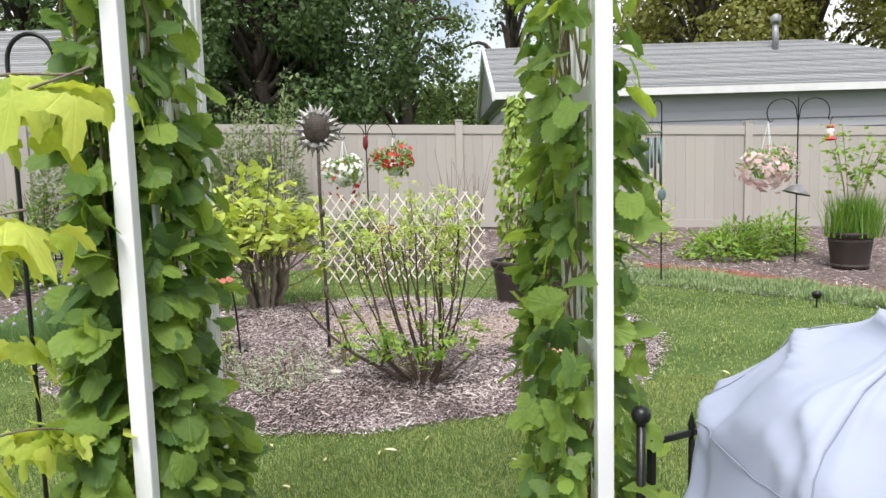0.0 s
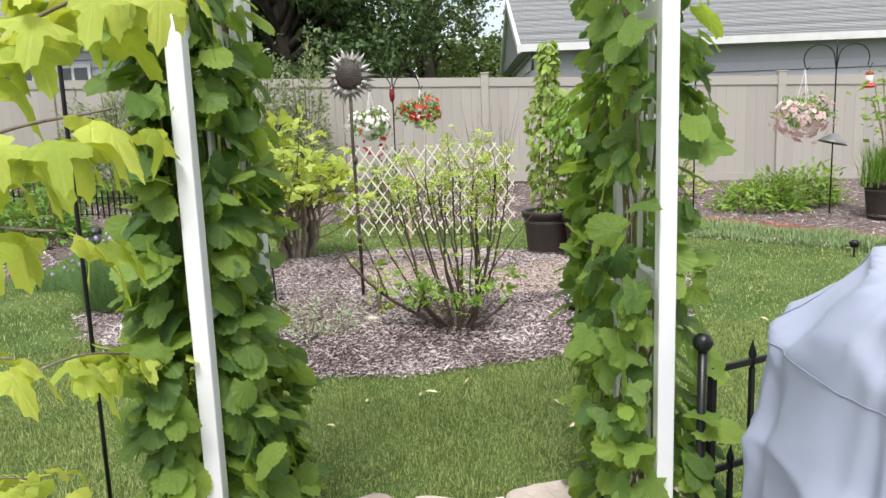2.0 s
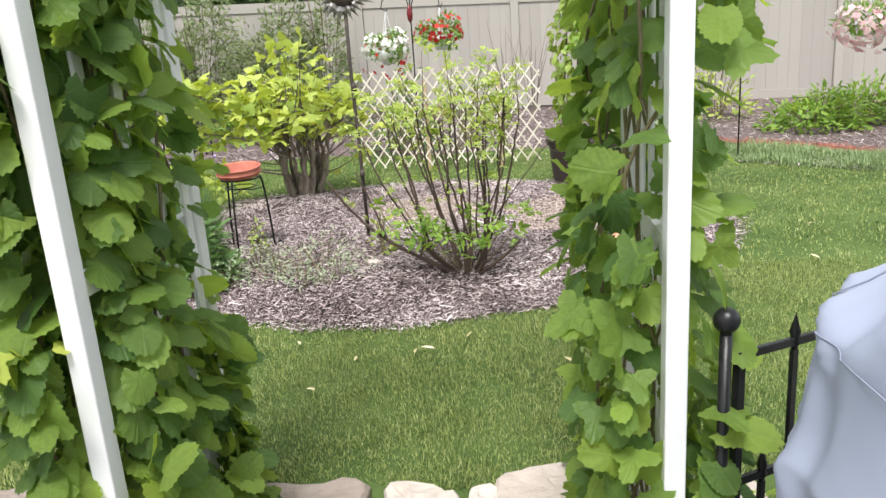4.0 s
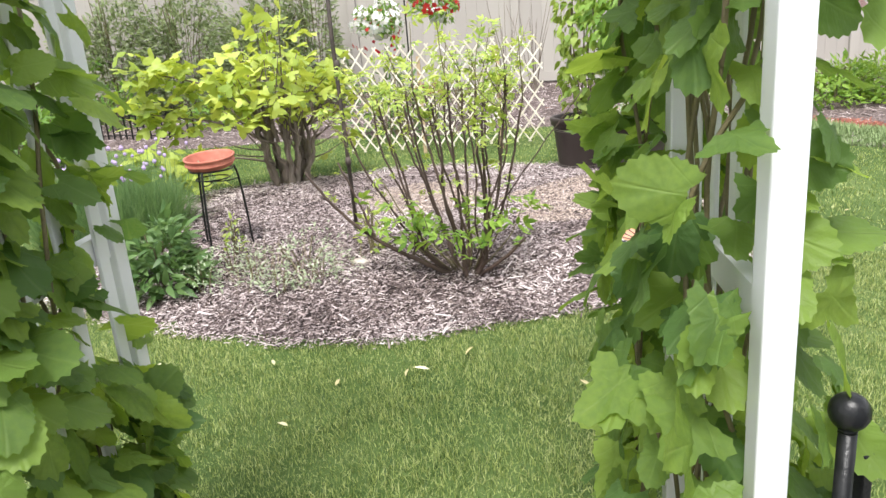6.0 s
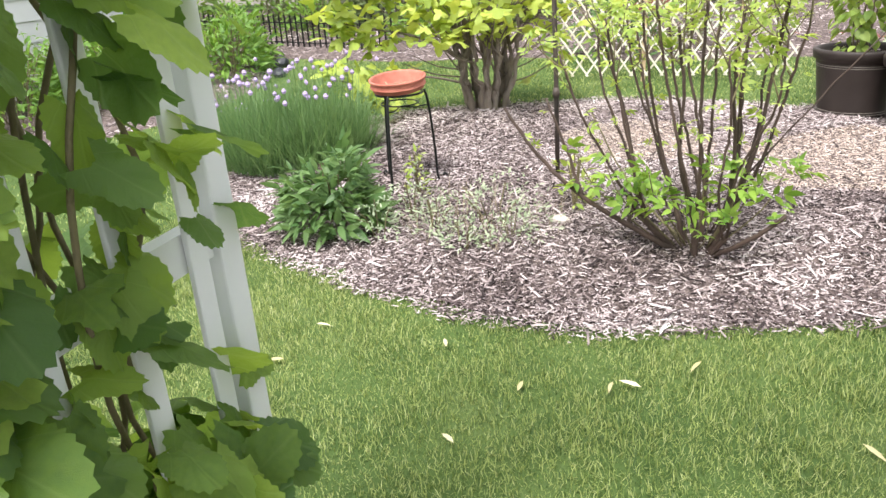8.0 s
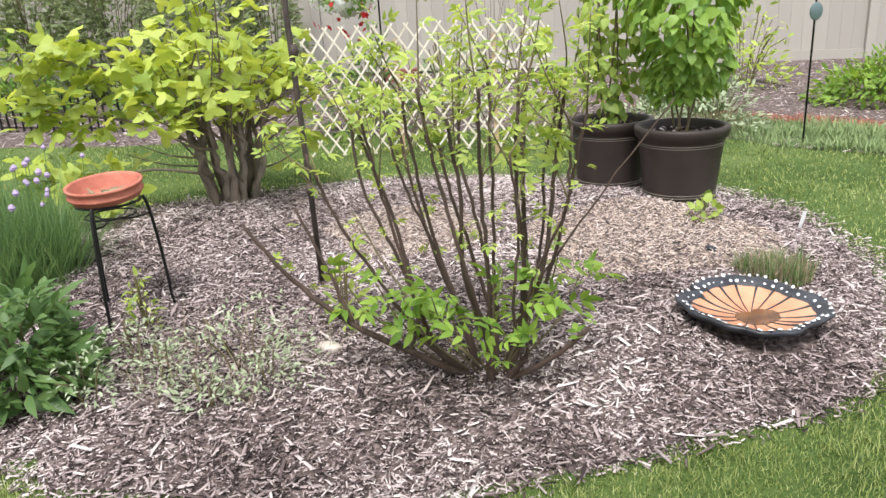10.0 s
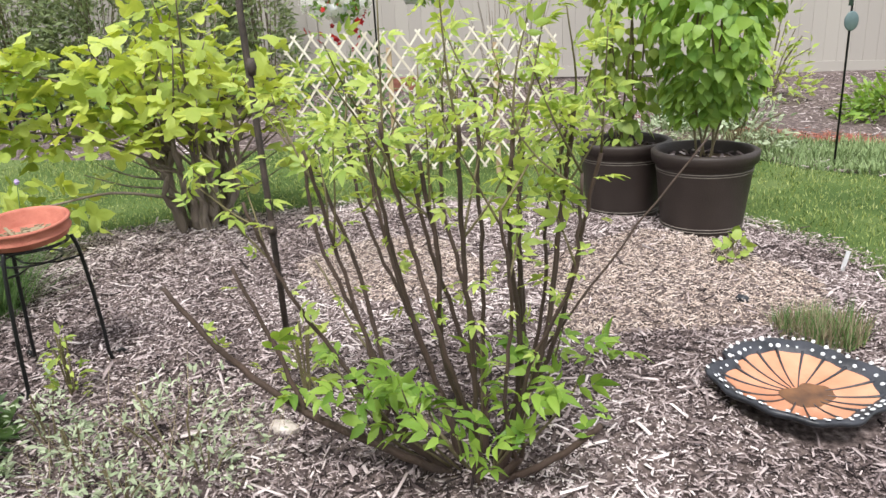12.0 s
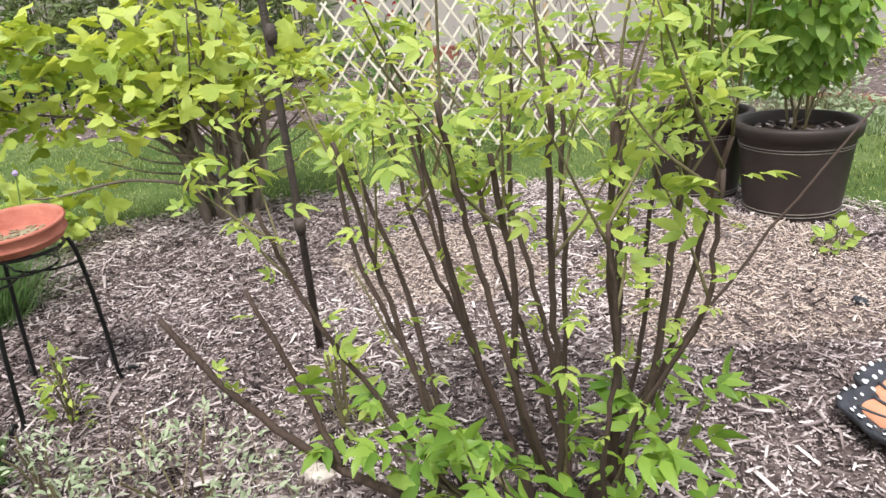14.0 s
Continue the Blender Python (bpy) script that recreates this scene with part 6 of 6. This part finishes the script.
rock("pale flat rock lying in the mulch", -0.755, 4.86, 0.055, 0.035, 0.022)
rock("small dark stone lying in the mulch", 0.94, 5.71, 0.03, 0.024, 0.02, M_GLZBLACK)
rock("round dark stone at the edge of the side bed", -4.72, 8.95, 0.085, 0.085, 0.08, M_GLZBLACK)
rock("round dark stone at the edge of the side bed", -4.45, 8.45, 0.07, 0.07, 0.065, M_GLZBLACK)
rock("pale rock by the arbor foot", -1.25, 2.3, 0.13, 0.1, 0.07)


def path_light(x, y):
    t = thing("path_light", "small black solar path light in the bed", "garden light", (x, y, gz(x, y)))
    part("stem", Shape().tube([(0, 0, -0.02), (0, 0, 0.12)], 0.008, 8).mesh("stem", M_BLACK), t)
    part("head", Shape().lathe([(0.0001, 0.09), (0.035, 0.1), (0.045, 0.13), (0.05, 0.14), (0.03, 0.165), (0.0001, 0.172)], 18).mesh("head", M_BLACK, True), t)


t = thing("plant_marker", "small white plant marker standing in mulch", "plant label", (1.57, 6.18, gz(1.57, 6.18)))
part("tag", Shape().box(-0.012, 0.012, -0.0015, 0.0015, -0.02, 0.11, Euler((0.1, 0.15, 0.3)).to_matrix().to_4x4()).mesh("tag", M_WHITE), t)
path_light(3.55, 6.85)
path_light(-2.0, 7.55)

FALLEN = ((-0.64, 3.6), (-0.27, 3.71), (-0.1, 3.9), (0.32, 3.58), (-1.5, 3.85), (-0.95, 3.8), (-1.49, 3.6), (-0.36, 3.72), (0.68, 3.93), (0.35, 3.2), (-0.75, 3.3), (2.2, 5.6), (1.9, 4.9))
for k, (x, y) in enumerate(FALLEN):
    V, F = LEAF_OVAL
    ob = tagged(new("fallen_leaf", mesh_np("fallen_leaf", V * np.array([0.6, 1, 0.8]) * 0.075, F, M_DEADLEAF, True)), "pale dry fallen leaf lying on the lawn", "leaf")
    ob.matrix_world = pose(x, y, gz(x, y) + 0.034, RNG.normal(0, 12), RNG.normal(0, 12), k * 77)


# ---- silver ground cover ----
n = 42000
cx = RNG.uniform(2.0, 9.5, n)
cy = back_edge(cx) + 0.05 + RNG.random(n) * 1.0
at = np.stack([cx, cy, g(cx, cy)], 1)
lump = 0.8 + 0.35 * np.sin(5.1 * cx + 2 * np.sin(3 * cy)) * np.sin(6.3 * cy)
V, F = blades(at, lump * RNG.uniform(0.05, 0.15, n), 0.011, 0.8)
tagged(new("ground_cover", mesh_np("ground_cover", V, F, M_MAT)), "low grey-green ground cover edging the back bed", "ground cover", kind="stuff")


# ---- mulch chips ----
TENT = (np.array([[-1, -1, -1], [1, -1, -1], [-1, 1, -1], [1, 1, -1], [-0.9, 0.1, 1], [0.9, -0.1, 1]], dtype=float),
        np.array([[0, 1, 5], [0, 5, 4], [3, 2, 4], [3, 4, 5], [2, 0, 4], [1, 3, 5]]))
FLAKE = (np.array([[-1, -0.8, -1], [1, -1, -1], [1, 0.8, -1], [-1, 1, -1], [-0.92, -0.7, 1], [0.9, -0.85, 1], [0.94, 0.62, 1], [-0.9, 0.8, 1]], dtype=float),
         np.array([[4, 5, 6], [4, 6, 7], [0, 1, 5], [0, 5, 4], [1, 2, 6], [1, 6, 5], [2, 3, 7], [2, 7, 6], [3, 0, 4], [3, 4, 7]]))


def chips(name, label, x, y, mat, lo, hi, slim=(0.07, 0.30), wide=0.014, template=TENT, pile=0.016, tilt=0.22):
    """Splinters of wood strewn over the ground: each with its own length, width, taper and tilt."""
    n = len(x)
    c, q = template
    L = np.clip(lo + RNG.exponential((hi - lo) * 0.42, n), lo, hi * 1.5)
    W, T = np.clip(L * RNG.uniform(*slim, n), 0.0025, wide), RNG.uniform(0.002, 0.005, n)
    a, pt, rl = RNG.uniform(0, 6.28, n), RNG.normal(0, tilt, n), RNG.normal(0, 0.35, n)
    ux = np.stack([np.cos(a) * np.cos(pt), np.sin(a) * np.cos(pt), np.sin(pt)], 1)
    uy = unit(np.cross(np.stack([np.sin(rl) * 0.5, np.zeros(n), np.cos(rl)], 1), ux))
    uz = np.cross(ux, uy)
    B = np.stack([ux * L[:, None] / 2, uy * W[:, None] / 2, uz * T[:, None] / 2], 1)
    taper = RNG.uniform(0.45, 1.08, (n, len(c), 1))
    V = np.einsum("vk,nkc->nvc", c, B) * taper
    z = g(x, y) + 0.014 + RNG.random(n) * pile
    V += np.stack([x, y, z], 1)[:, None, :]
    F = q[None] + (np.arange(n) * len(c))[:, None, None]
    tagged(new(name, mesh_np(name, V.reshape(-1, 3), F.reshape(-1, 3), mat)), label, "mulch", kind="stuff")


def in_bed(n, near):
    """Places all over the round bed, thicker towards the path when near is over 1."""
    x, y = RNG.uniform(BED[0] - 2.7, BED[0] + 2.7, n), BED[1] + (RNG.random(n) ** near * 2 - 1) * 2.0
    ok = (bed_r(x, y) < 1.0 + RNG.normal(0, 0.014, n)) & (np.hypot(x - 0.87, y - 5.0) > 0.235)
    return x[ok], y[ok]


def sandy(x, y):
    """Where the mulch has worn down to pale fine wood."""
    w = 0.25 * np.sin(5 * x + 2 * y) + 0.2 * np.sin(9 * y - 4 * x)
    return np.minimum(((x - 0.72) / 0.62) ** 2 + ((y - 5.95) / 0.62) ** 2, ((x + 0.60) / 0.45) ** 2 + ((y - 6.2) / 0.4) ** 2) + w < 1


x, y = in_bed(215000, 1.3)
m = sandy(x, y)
chips("wood_mulch", "loose fine weathered wood bits covering the round bed", x[~m], y[~m], M_CHIP, 0.004, 0.030, (0.08, 0.40), 0.008)
x, y = in_bed(190000, 1.1)
m = sandy(x, y)
chips("pale_mulch", "pale worn patches of fine tan wood bits", x[m], y[m], M_TANCHIP, 0.005, 0.026)
x, y = in_bed(38000, 1.3)
m = ~sandy(x, y) | (RNG.random(len(x)) < 0.22)
chips("wood_mulch", "loose weathered wood chips covering the round bed", x[m], y[m], M_CHIP, 0.014, 0.062, (0.06, 0.26), 0.012, FLAKE, 0.022, 0.3)
x, y = in_bed(2600, 1.3)
m = ~sandy(x, y) | (RNG.random(len(x)) < 0.12)
chips("wood_mulch", "large pale splinters and shreds of wood on the bed", x[m], y[m], M_CHIP, 0.045, 0.11, (0.05, 0.22), 0.018, FLAKE, 0.026, 0.2)
n = 22000
x = RNG.uniform(-9, 10, n)
y = back_edge(x) + 0.02 + (12.9 - back_edge(x)) * RNG.random(n)
chips("wood_mulch", "loose wood chips covering the bed along the fence", x, y, M_CHIP, 0.04, 0.11)
n = 5000
a, r = RNG.uniform(0, 6.28, n), np.sqrt(RNG.random(n))
chips("wood_mulch", "loose wood chips covering the side bed", LEFT_BED[0] + LEFT_BED[2] * r * np.cos(a), LEFT_BED[1] + LEFT_BED[3] * r * np.sin(a), M_CHIP, 0.03, 0.09)
n = 2600
x = RNG.normal(3.1, 0.8, n)
y = back_edge(x) + 1.25 + RNG.normal(0, 0.14, n)
chips("red_mulch", "streak of red-dyed wood chips in the back bed", x, y, M_REDCHIP, 0.04, 0.09)


# ---- grass blades ----
def lawn(n, x0, x1, y0, y1, height, width):
    x, y = RNG.uniform(x0, x1, n), RNG.uniform(y0, y1, n)
    near = (x > -2.9) & (x < 2.2) & (y < 4.9)
    ok = (near == (width < 0.003)) & (bed_r(x, y) > 0.99 + RNG.normal(0, 0.01, n)) & (y < back_edge(x) + 0.03) & (left_r(x, y) > 0.99) & (y > 2.62 + 0.05 * np.sin(9 * x))
    x, y = x[ok], y[ok]
    at = np.stack([x, y, g(x, y)], 1)
    patch = 0.85 + 0.38 * np.sin(7.3 * x + 2.1 * np.sin(3.1 * y)) * np.sin(8.1 * y + 1.7 * np.sin(4.3 * x)) + 0.15 * np.sin(23 * x + 3 * y) * np.sin(19 * y - 5 * x)
    return blades(at, height * patch * RNG.uniform(0.5, 1.3, len(x)), width, 0.95)


lots = [lawn(210000, -2.9, 2.2, 2.6, 4.9, 0.031, 0.0025), lawn(100000, -4.2, 4.2, 2.6, 9.3, 0.030, 0.005), lawn(70000, -9, 9, 3.0, 10.5, 0.030, 0.007)]
Vs, Fs, o = [], [], 0
for V, F in lots:
    Vs.append(V), Fs.append(F + o)
    o += len(V)
tagged(new("grass", mesh_np("grass", np.concatenate(Vs), np.concatenate(Fs), M_BLADE)), "short mown green grass blades of the lawn", "grass", kind="stuff")
